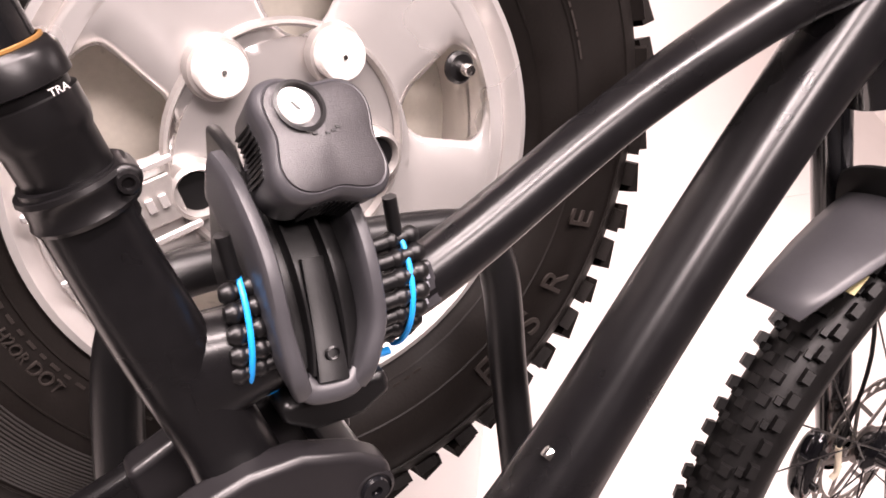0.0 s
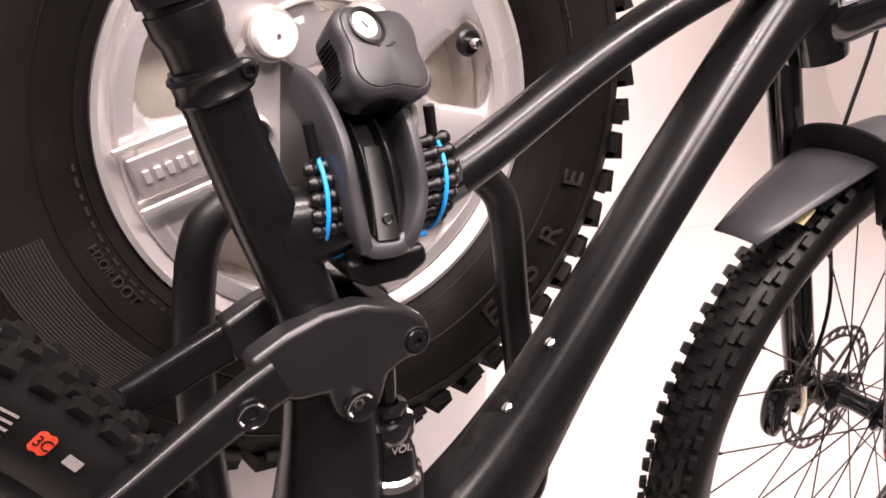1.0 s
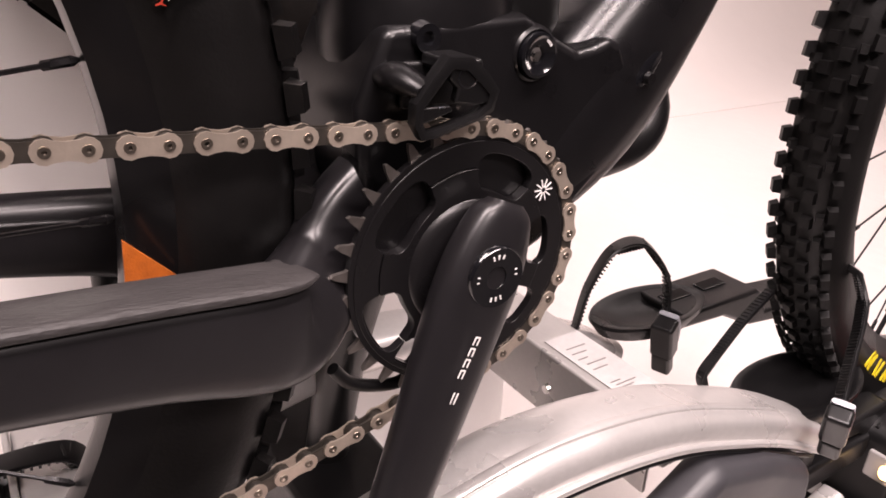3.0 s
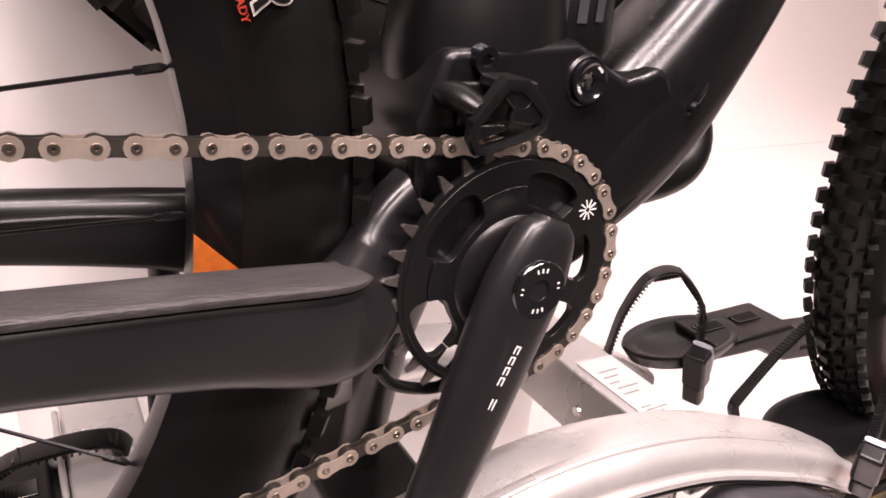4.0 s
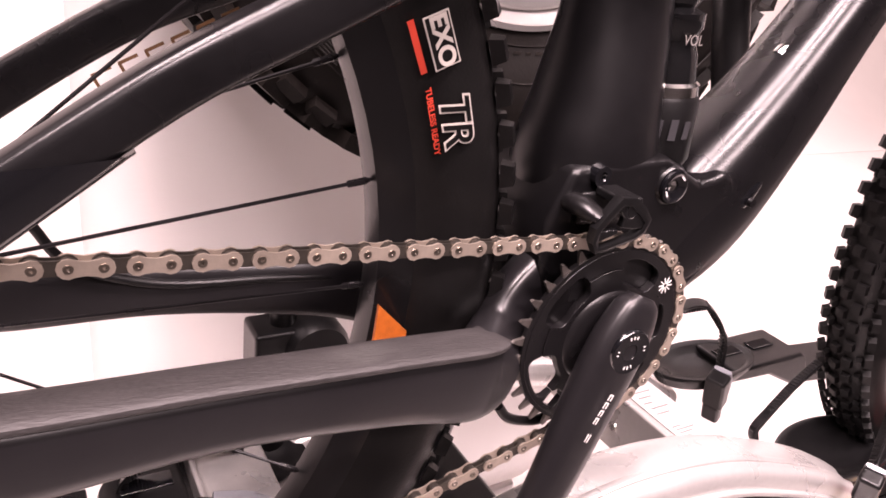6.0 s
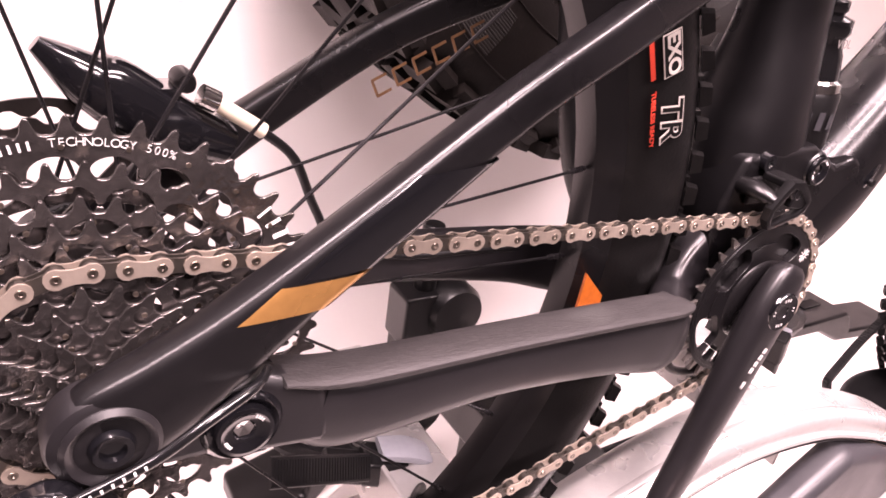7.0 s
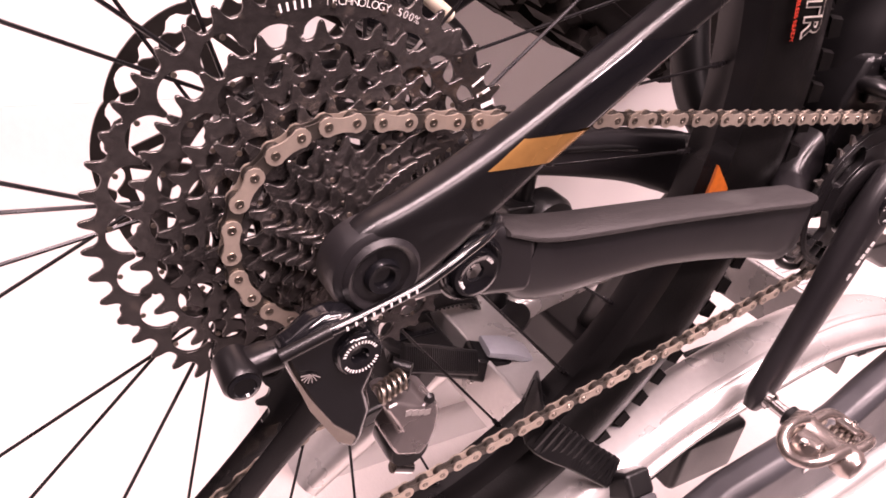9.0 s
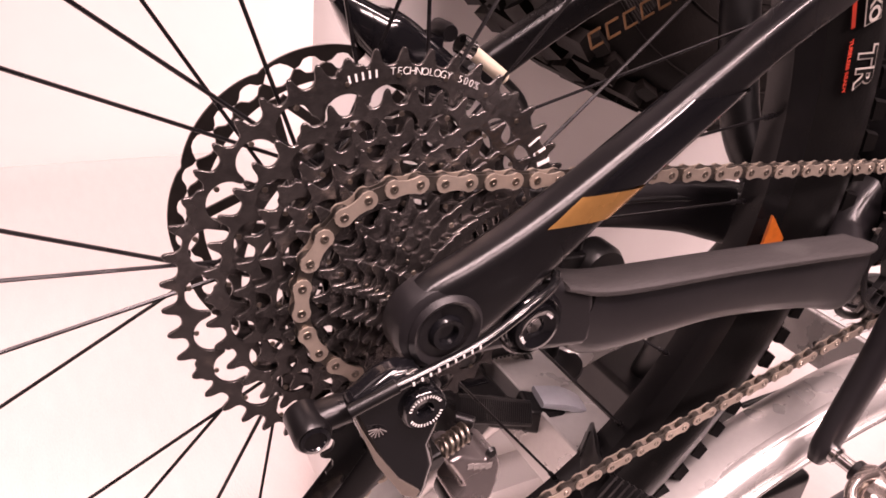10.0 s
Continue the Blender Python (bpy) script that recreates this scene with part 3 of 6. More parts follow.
# seat stays
for s in (-1, 1):
    g = G().sweep([(-0.046, 0.034 * s, 1.164, .0085, .0150), (-0.072, 0.036 * s, 1.151, .0085, .0140), (-0.140, 0.046 * s, 1.114, .0085, .0125), (-0.200, 0.058 * s, 1.085, .0085, .0115), (-0.258, 0.067 * s, 1.056, .0085, .0105), (-0.330, 0.073 * s, 1.008, .0090, .0115), (-0.378, 0.076 * s, 0.974, .0100, .0150), (-0.410, 0.078 * s, 0.953, .0100, .0190), (-0.434, 0.079 * s, 0.940, .0090, .0205), (-0.446, 0.079 * s, 0.933, .006, .012)], n=32, e=4.0)
    st = part("seat_stay", g, CARBON, bike, "satin black carbon seat stay" if s < 0 else "black seat stay with copper lettering inside")
    if s < 0:
        stay = st
        # paint: gold slanted band and a gloss section above it
        def band(x0, x1, mat_, name, label, grow):
            """A thin sleeve on the stay with slanted ends."""
            P0, P1 = np.array((-0.378, -0.076, 0.974)), np.array((-0.258, -0.067, 1.056))
            D = P1 - P0
            vs, fs, n_, k_ = [], [], 28, 8
            T = Vector(D).normalized()
            S = Vector((0, 1, 0))
            S = (S - T * S.dot(T)).normalized()
            N = T.cross(S)
            for i in range(k_ + 1):
                for q in range(n_):
                    c, sn = math.cos(2 * math.pi * q / n_), math.sin(2 * math.pi * q / n_)
                    hh = 0.0132 - 0.0030 * min(1, max(0, (x0 + (x1 - x0) * i / k_)))
                    u = math.copysign(abs(c) ** 0.5, c) * (0.0094 + grow)
                    w = math.copysign(abs(sn) ** 0.5, sn) * (hh + grow)
                    t = x0 + (x1 - x0) * i / k_ - 0.13 * w / hh
                    vs.append(Vector(P0 + D * t) + S * u + N * w)
            for i in range(k_):
                for q in range(n_):
                    q2 = (q + 1) % n_
                    fs.append((i * n_ + q, i * n_ + q2, (i + 1) * n_ + q2, (i + 1) * n_ + q))
            part(name, G().add(vs, fs), mat_, stay, label)

        band(0.06, 0.22, GOLD, "gold_band", "slanted copper-gold paint band", 0.0008)
        band(0.235, 0.72, GLOSSB, "gloss_band", "glossy black paint section", 0.0006)
    else:
        farstay = st
# lettering inside the far stay: a product name kept as plain copper strokes
fm = pose(-0.2335, 0.0520, 1.0465) @ FACE @ pose(0, 0, 0, 0, 0, 27)
for i in range(6):
    x = -0.034 + 0.0138 * i
    for w, h, dx, dy in ((0.010, 0.0016, 0, 0.005), (0.010, 0.0016, 0, -0.005), (0.0016, 0.010, -0.0045, 0)):
        strip(w, h, fm @ pose(x + dx, dy, 0), COPPER, farstay, "copper_stroke")

# dropout and rear pivots, drive side and far side
link_end = [(-0.428, 0.934), (-0.410, 0.944), (-0.392, 0.948), (-0.374, 0.949), (-0.360, 0.944), (-0.345, 0.938), (-0.340, 0.920), (-0.342, 0.904), (-0.374, 0.908), (-0.392, 0.914), (-0.412, 0.914), (-0.428, 0.918)]
do = part("dropout", G().lathe([(0.0, -0.088), (0.0165, -0.088), (0.0195, -0.0865), (0.0208, -0.083), (0.0208, -0.072), (0.0, -0.070)], (RX - 0.002, 0, RZ + 0.001), 40), CARBON2, bike, "round black rear dropout")
part("dropout", G().lathe([(0.0, 0.070), (0.0208, 0.072), (0.0208, 0.084), (0.0, 0.086)], (RX - 0.002, 0, RZ + 0.001), 40), CARBON2, bike)
part("link_end", G().prism(link_end, -0.082, -0.064), CARBON2, bike, "chain stay end with pivot", bevel=0.006, seg=3)
part("pivot_ring", G().lathe([(0.0125, -0.0835), (0.0150, -0.0850), (0.0175, -0.0820), (0.0175, -0.076)], (-0.383, 0, 0.928), 36), GLOSSB, do)
part("axle_boss", G().lathe([(0.0045, -0.084), (0.0062, -0.0865), (0.0125, -0.0872), (0.0140, -0.0895), (0.0160, -0.0905), (0.0180, -0.0885), (0.0182, -0.080)], (RX, 0, RZ), 40), CARBON2, do)
# ring with a gloss black disc that paints the dark inside of the axle
part("axle_socket", G().lathe([(0.0, -0.0883), (0.0046, -0.0883), (0.0050, -0.0908), (0.0074, -0.0912), (0.0086, -0.0885)], (RX, 0, RZ), 24), GLOSSB, do, "axle end, its hole shade drawn as a gloss black disc")
pivot_bolt(-0.383, -0.0850, 0.928, 0.0120, do)

# chain stays with their yoke
for s in (-1, 1):
    g = G().sweep([(-0.350, 0.071 * s, 0.921, .011, .0175), (-0.325, 0.069 * s, 0.913, .0115, .0195), (-0.240, 0.064 * s, 0.9105, .0115, .0170), (-0.150, 0.060 * s, 0.9015, .012, .0205), (-0.102, 0.056 * s, 0.893, .013, .0250), (-0.086, 0.049 * s, 0.892, .014, .0255), (-0.064, 0.034 * s, 0.905, .012, .022), (-0.050, 0.026 * s, 0.925, .012, .018), (-0.030, 0.022 * s, 0.94, .012, .018)], n=26, e=3.6)
    cs = part("chain_stay", g, CARBON2, bike)
    if s < 0:
        near_stay = cs
g = G().sweep([(-0.366, -0.0725, 0.9440, .012, .0018), (-0.330, -0.0695, 0.9345, .0128, .003), (-0.240, -0.0645, 0.9280, .0128, .003), (-0.150, -0.0605, 0.9215, .0134, .003), (-0.098, -0.057, 0.9165, .0136, .003), (-0.084, -0.052, 0.9160, .012, .0015)], n=20, e=3)
part("rubber_pad", g, RUBPAD, near_stay, "scuffed rubber pad along the chain stay")

# ---------- wheels ----------


def bike_wheel(name, label, m, cx, ro=0.372, rotor_r=0.09, rear=True):
    """A wheel about the y axis at the pose m: rim, tyre with knobs, hub, spokes, rotor."""
    rim = part(name, G().lathe([(0.3000, -0.0125), (0.2940, -0.0095), (0.2925, 0.0), (0.2940, 0.0095), (0.3000, 0.0125), (0.3110, 0.0165), (0.3180, 0.0165), (0.3180, 0.0140), (0.3050, 0.0), (0.3180, -0.0140), (0.3180, -0.0165), (0.3110, -0.0165)], (0, 0, 0), 96, closed=True), ALLOYB, bike, label, m=m)
    prof = [(0.312, -0.016), (0.3175, -0.021), (0.328, -0.0278), (0.341, -0.0305), (0.352, -0.0290), (0.3605, -0.0235), (0.3655, -0.012), (0.367, 0.0), (0.3655, 0.012), (0.3605, 0.0235), (0.352, 0.0290), (0.341, 0.0305), (0.328, 0.0278), (0.3175, 0.021), (0.312, 0.016)]
    ty = part("tyre", G().lathe(prof, (0, 0, 0), 128), RUBBER, rim, "black knobbly rubber tyre", m=m)
    kn = G()
    rnd = random.Random(5)
    N = 100
    for i in range(N):
        a = 360 * i / N
        for r, y, sr, sy, stt, tilt, off in ((0.3645, -0.0262, 0.0085, 0.0090, 0.0165, -42, 0.0), (0.3645, 0.0262, 0.0085, 0.0090, 0.0165, 42, 0.5), (0.3680, -0.0068, 0.0070, 0.0110, 0.0135, -8, 0.5), (0.3680, 0.0072, 0.0070, 0.0110, 0.0135, 8, 0.0), (0.3665, -0.0175, 0.0060, 0.0070, 0.0100, -26, 0.25), (0.3665, 0.0178, 0.0060, 0.0070, 0.0100, 26, 0.75)):
            if abs(y) > 0.015 and abs(y) < 0.02 and i % 3 == 2:
                continue
            mm = pose(0, 0, 0, 0, -(a + off * 360 / N), 0) @ pose(r, y, 0, 0, 0, tilt)
            x, yy, z = sr / 2 + 0.003, sy / 2, stt / 2
            vs = [(-x, -yy, -z), (-x, yy, -z), (-x, yy, z), (-x, -yy, z), (x, -yy * .8, -z * .8), (x, yy * .8, -z * .8), (x, yy * .8, z * .8), (x, -yy * .8, z * .8)]
            vs = [(p[0] * 0.50, p[1] * 0.98, p[2] * 0.84) for p in vs]
            kn.add(vs, [(0, 3, 2, 1), (4, 5, 6, 7), (0, 1, 5, 4), (1, 2, 6, 5), (2, 3, 7, 6), (3, 0, 4, 7)], mm)
    tagged(part("tread", kn, RUBBER, rim, "square rubber tread knobs", m=m, angle=20), kind="stuff")
    flange = ((0.030, -0.020), (0.030, 0.030)) if rear else ((0.024, -0.030), (0.029, 0.024))
    hub = part("hub", G().lathe([(0.010, -0.055), (0.014, -0.050), (0.016, -0.036), (flange[0][0], flange[0][1] - 0.003), (flange[0][0], flange[0][1]), (0.014, flange[0][1] + 0.006), (0.0125, 0.0), (0.015, flange[1][1] - 0.006), (flange[1][0], flange[1][1]), (flange[1][0], flange[1][1] + 0.003), (0.017, 0.042), (0.010, 0.055)], (0, 0, 0), 32), GLOSSB, rim, m=m)
    sp = None
    for i in range(28):
        s = i % 2
        fr, fy = flange[s]
        ah = radians(360 / 28 * i - (6.8 if rear else 0))
        ar = ah + radians(46 if (i // 2) % 2 else -46)
        p0 = Vector((fr * 0.92 * math.cos(ar), fy, fr * 0.92 * math.sin(ar)))
        p1 = Vector((0.2945 * math.cos(ah), 0.003 * (1 if s else -1), 0.2945 * math.sin(ah)))
        d = p1 - p0
        q = Vector((0, 1, 0)).rotation_difference(d.normalized()).to_matrix().to_4x4()
        L = d.length
        if sp is None:
            g = G().lathe([(0.0, 0.0), (0.0011, 0.001), (0.0010, 0.5), (0.0010, 0.945), (0.0019, 0.948), (0.0020, 0.985), (0.0, 1.0)], (0, 0, 0), 6)
            sp = mesh_of(g, "spoke", SPOKEM)
        ob = new("spoke", sp)
        ob.matrix_world = m @ Matrix.Translation(p0) @ q @ Matrix.Diagonal((1, L, 1, 1))
        ob.parent = rim
        ob.matrix_parent_inverse = world_of(rim).inverted()
    return rim, ty


def brake_rotor(parent, m, r=0.09, material=ROTORM):
    n = 180
    wave = [abs(math.sin(9 * math.pi * i / n)) ** 0.6 for i in range(n)]
    rim = [r - 0.0032 + 0.0032 * w for w in wave]
    mid = r - 0.0090
    up, low = [], []
    for i in range(n):
        big = (i // 6) % 3 == 0
        u = ((i % 6) / 6 - 0.5) / (0.40 if big else 0.34)
        w = (0.0058 if big else 0.0042) * math.sqrt(max(0.0, 1 - u * u))
        up.append(mid + w + 0.0002)
        low.append(mid - w)
    g = G().ring(rim, up, -0.0009, 0.0009).ring(low, [r - 0.0175] * n, -0.0009, 0.0009)
    for i in range(6):
        a = 60 * i
        part("rotor_arm", G().box((0, 0, 0), (r * 0.58, 0.0018, 0.0062)), material, parent, m=m @ pose(0, 0, 0, 0, a, 0) @ pose(r * 0.52, 0, 0.008, 0, 14, 0))
        part("rotor_arm", G().box((0, 0, 0), (r * 0.44, 0.0018, 0.0052)), material, parent, m=m @ pose(0, 0, 0, 0, a, 0) @ pose(r * 0.58, 0, -0.012, 0, -24, 0))
    part("rotor_carrier", G().ring([0.026] * 48, [0.017] * 48, -0.0012, 0.0012), material, parent, m=m)
    return part("brake_rotor", g, material, parent, "perforated steel brake rotor", m=m)


RM = pose(RX, 0, RZ)
rwheel, rtyre = bike_wheel("rear_wheel", "black rear wheel with spokes", RM @ pose(0, 0, 0, 0, 8, 0), 0)
brake_rotor(rwheel, RM @ pose(0, 0.047, 0), 0.0915, ROTORD)
FXC, FYC, FZC = 0.736, 0.0, 0.917
FM = pose(FXC, FYC, FZC)
FW = FM @ Matrix.Diagonal((0.988, 0.988, 0.988, 1))
fwheel, ftyre = bike_wheel("front_wheel", "black front wheel with spokes", FW @ pose(0, 0, 0, 0, 3, 0), 0, rear=False)
brake_rotor(fwheel, FM @ pose(0, 0.042, 0), 0.092, ROTORM)


def tyre_print(tyre_ob, M, ang, r, fn, y=-0.0312):
    """Runs fn with a pose on the tyre's near sidewall, at an angle on the wheel."""
    ar = radians(ang)
    slope = 0.0
    return M @ pose(r * math.cos(ar), y, r * math.sin(ar)) @ FACE @ pose(0, 0, 0, 0, 0, ang)


# rear tyre print
m = tyre_print(rtyre, RM, 16.8, 0.3315, None)
letters("TR", 0.023, TYREINK, m @ pose(0, 0, 0, 0, 0, -90), rtyre, "tyre_lettering", "white outlined letters", bold=0.0011, shear=0.25)
letters("TR", 0.023, RUBBER, m @ pose(0, 0, 0.0005, 0, 0, -90), rtyre, "letter_fill", bold=0.0001, shear=0.25)
m = tyre_print(rtyre, RM, 16.8, 0.3212, None, -0.0270)
letters("TUBELESS READY", 0.0046, REDINK, m @ pose(0, 0, 0, 0, 0, -90), rtyre, "tyre_lettering", bold=0.0001)
m = tyre_print(rtyre, RM, 23.6, 0.3325, None)
strip(0.026, 0.014, m @ pose(0, 0, 0, 0, 0, -90), TYREINK, rtyre, "print_frame")
strip(0.0245, 0.0125, m @ pose(0, 0, 0.0003, 0, 0, -90), RUBBER, rtyre, "print_ground")
letters("EXO", 0.0125, TYREINK, m @ pose(0, 0, 0.0006, 0, 0, -90), rtyre, "tyre_lettering", bold=0.0004)
strip(0.026, 0.0034, tyre_print(rtyre, RM, 23.6, 0.3212, None, -0.0270) @ pose(0, 0, 0, 0, 0, -90), REDINK, rtyre, "print_bar")
m = tyre_print(rtyre, RM, 39.4, 0.3405, None)
part("print_badge", G().sweep([(-0.0055, 0, 0, .0045, .0003), (-0.003, 0, 0, .0062, .0003), (0.0, 0, 0, .0056, .0003), (0.003, 0, 0, .0062, .0003), (0.0055, 0, 0, .0045, .0003)], n=12, m=m @ pose(0, 0, 0, 0, 0, -90)), REDINK, rtyre, "orange-red printed badge")
letters("3C", 0.0085, RUBBER, m @ pose(0, 0, 0.0006, 0, 0, -90), rtyre, "badge_lettering")
m = tyre_print(rtyre, RM, 36.0, 0.3405, None)
strip(0.010, 0.006, m @ pose(0, 0, 0, 0, 0, -90), GREYINK, rtyre, "print_bar")
for i in range(4):
    m = tyre_print(rtyre, RM, 43.6 + 0.3 * (i % 2), 0.333 + 0.0042 * i, None)
    strip(0.012 + 0.004 * (i % 2), 0.0014, m @ pose(0, 0, 0, 0, 0, -90), GREYINK, rtyre, "print_bar")
# orange marker on the rear rim
g = G().prism([(-0.1430, 0.9285), (-0.1240, 0.9090), (-0.1250, 0.893), (-0.1450, 0.893)], -0.0235, -0.0215)
part("rim_marker", g, ORANGE, rwheel, "orange triangular rim sticker")
part("rim_marker", G().box((0, 0, 0), (0.004, 0.0012, 0.030), FM @ pose(0, 0, 0, 0, -12, 0) @ pose(0.304, -0.0168, 0)), ORANGE, fwheel, "small orange rim sticker")
# front tyre print: a maker's name kept as yellow blocks
for i in range(6):
    m = tyre_print(ftyre, FW, 231.0 + 5.0 * i, 0.3275, None)
    strip(0.0055, 0.019, m @ pose(0, 0.0070, 0, 0, 0, 82), YELLOWINK, ftyre, "yellow_stroke")
    strip(0.0055, 0.019, m @ pose(0, -0.0030, 0, 0, 0, 100 if i % 2 else 80), YELLOWINK, ftyre, "yellow_stroke")
    if i % 3 != 1:
        strip(0.0050, 0.015, m @ pose(0, 0.0020, 0, 0, 0, 112), YELLOWINK, ftyre, "yellow_stroke")
part("valve", G().lathe([(0.0026, 0.0), (0.0026, 0.030), (0.0046, 0.031), (0.0042, 0.047), (0.0, 0.048)], (0, 0, 0), 12), PLASTIC, fwheel, m=FW @ pose(0, 0, 0, 0, -243.5, 0) @ pose(0.297, 0, 0, 0, 0, 90))

# ---------- fork, stem and mudguard ----------
FK = FM


def fork_leg(y, label):
    up = Vector((-0.423, 0, 0.906))
    g = G().sweep([(-0.008, y, -0.030, .013, .022), (-0.018, y, -0.005, .017, .023), (-0.112, y, 0.20, .0195, .021), (-0.140, y, 0.262, .0205, .0215), (-0.145, y, 0.272, .0235, .0245), (-0.151, y, 0.284, .0235, .0245), (-0.153, y, 0.289, .019, .019)], n=24)
    lo = part("fork_lower", g, FORKB, bike, label, m=FK)
    g = G().sweep([(-0.150, y, 0.284, .0182, .0182), (-0.240, y, 0.485, .0182, .0182), (-0.248, y, 0.505, .021, .021)], n=24)
    part("fork_stanchion", g, GLOSSB, lo, m=FK)
    return lo


leg_n = fork_leg(-0.066, "gloss black fork leg")
leg_f = fork_leg(0.066, "gloss black fork leg with brake mount")
part("leg_sticker", G().sweep([(-0.0085, -0.066, -0.029, .0135, .0225), (-0.0125, -0.066, -0.019, .0158, .0232)], n=24), REDINK, leg_n, m=FK)
g = G().sweep([(-0.247, -0.072, 0.490, .018, .020), (-0.258, -0.045, 0.478, .020, .018), (-0.268, 0.0, 0.460, .022, .022), (-0.258, 0.045, 0.478, .020, .018), (-0.247, 0.072, 0.490, .018, .020)], n=20, side=(1, 0, 0))
part("fork_crown", g, GLOSSB, bike, "gloss black fork crown", m=FK)
part("front_axle", G().lathe([(0.0, -0.078), (0.008, -0.078), (0.010, -0.072), (0.010, 0.072), (0.0, 0.075)], (0, 0, 0), 20), GLOSSB, bike, m=FK)
cal = part("front_caliper", G().sweep([(-0.078, 0.052, 0.034, .008, .008), (-0.087, 0.052, 0.026, .012, .012), (-0.094, 0.052, 0.004, .014, .014), (-0.095, 0.052, -0.020, .014, .013), (-0.090, 0.052, -0.040, .012, .012), (-0.082, 0.052, -0.050, .007, .008)], n=16, e=3).box((-0.104, 0.050, 0.010), (0.012, 0.012, 0.008)).box((-0.076, 0.058, -0.028), (0.020, 0.014, 0.022)), GLOSSB, bike, "black brake caliper", bevel=0.002, m=FK)
for dz in (0.018, -0.026):
    part("caliper_bolt", G().lathe([(0.0, -0.003), (0.0022, -0.003), (0.0030, -0.0045), (0.0048, -0.0045), (0.0052, 0.004)], (-0.092, 0.038, dz), 16), ALLOYB, cal, m=FK)
part("hose_fitting", G().tube([(-0.080, 0.030, 0.03), (-0.076, 0.026, 0.0), (-0.079, 0.028, -0.012)], 0.0036, 10), IVORY, cal, m=FK)
part("brake_hose", G().tube([(-0.080, 0.030, 0.03), (-0.060, 0.036, 0.14), (-0.095, 0.052, 0.30), (-0.08, 0.05, 0.46), (-0.11, 0.03, 0.66)], 0.0024, 8), PLASTIC, cal, m=FK)
# mudguard: a folded sheet over the tyre
vs, fs = [], []
for i in range(9):
    u = i / 8
    for j in range(9):
        v = j / 4 - 1
        ang = radians(104 + 37 * u)
        wid = 0.042 * (1.0 - 0.42 * max(0, (u - 0.45) / 0.55) ** 1.6) * (0.82 + 0.18 * min(1, u * 4))
        rad = 0.384 + 0.044 * u * u - 0.009 * abs(v) ** 2.2 * (1 - 0.6 * u)
        vs.append((rad * math.cos(ang) + 0.004, v * wid, rad * math.sin(ang)))
for i in range(8):
    for j in range(8):
        k = i * 9 + j
        fs.append((k, k + 1, k + 10, k + 9))
mud = thing("mudguard", "black plastic folded mudguard on the fork", "mudguard", (0.55, 0.0, 1.2))
mg = part("guard_sheet", G().add(vs, fs), PLASTICG, mud, m=FK, angle=9)
so = mg.modifiers.new("thick", "SOLIDIFY")
so.thickness = 0.0025
g = G().sweep([(-0.150, -0.050, 0.272, .004, .014), (-0.178, -0.050, 0.325, .004, .016), (-0.185, -0.034, 0.346, .004, .016), (-0.188, 0.0, 0.352, .004, .016), (-0.185, 0.034, 0.346, .004, .016), (-0.178, 0.050, 0.325, .004, .016), (-0.150, 0.050, 0.272, .004, .014)], n=12, side=(1, 0, 0.3), e=4)
part("guard_bridge", g, PLASTIC, mud, m=FK)
part("guard_mark", G().box((0, 0, 0), (0.02, 0.014, 0.001), pose(-0.268, -0.026, 0.290, 12, -44, 0)), mat("faded_yellow_print", (0.28, 0.24, 0.12), 0.5), mud, "small faded yellow mark", m=FK)

# ---------- drivetrain ----------
PITCH = 0.0127


def tooth_radii(T, per=10, h=0.0030, d=0.0044, skip=None, dep=0.0):
    rp = T * PITCH / (2 * math.pi)
    prof = [-d, -d * 0.97, -d * 0.86, -d * 0.48, h * 0.80, h, h * 0.40, -d * 0.58, -d * 0.88, -d * 0.97]
    return [rp + prof[i % per] * (0.55 if (skip and (i // per) % skip == 0) else 1.0) for i in range(T * per)]


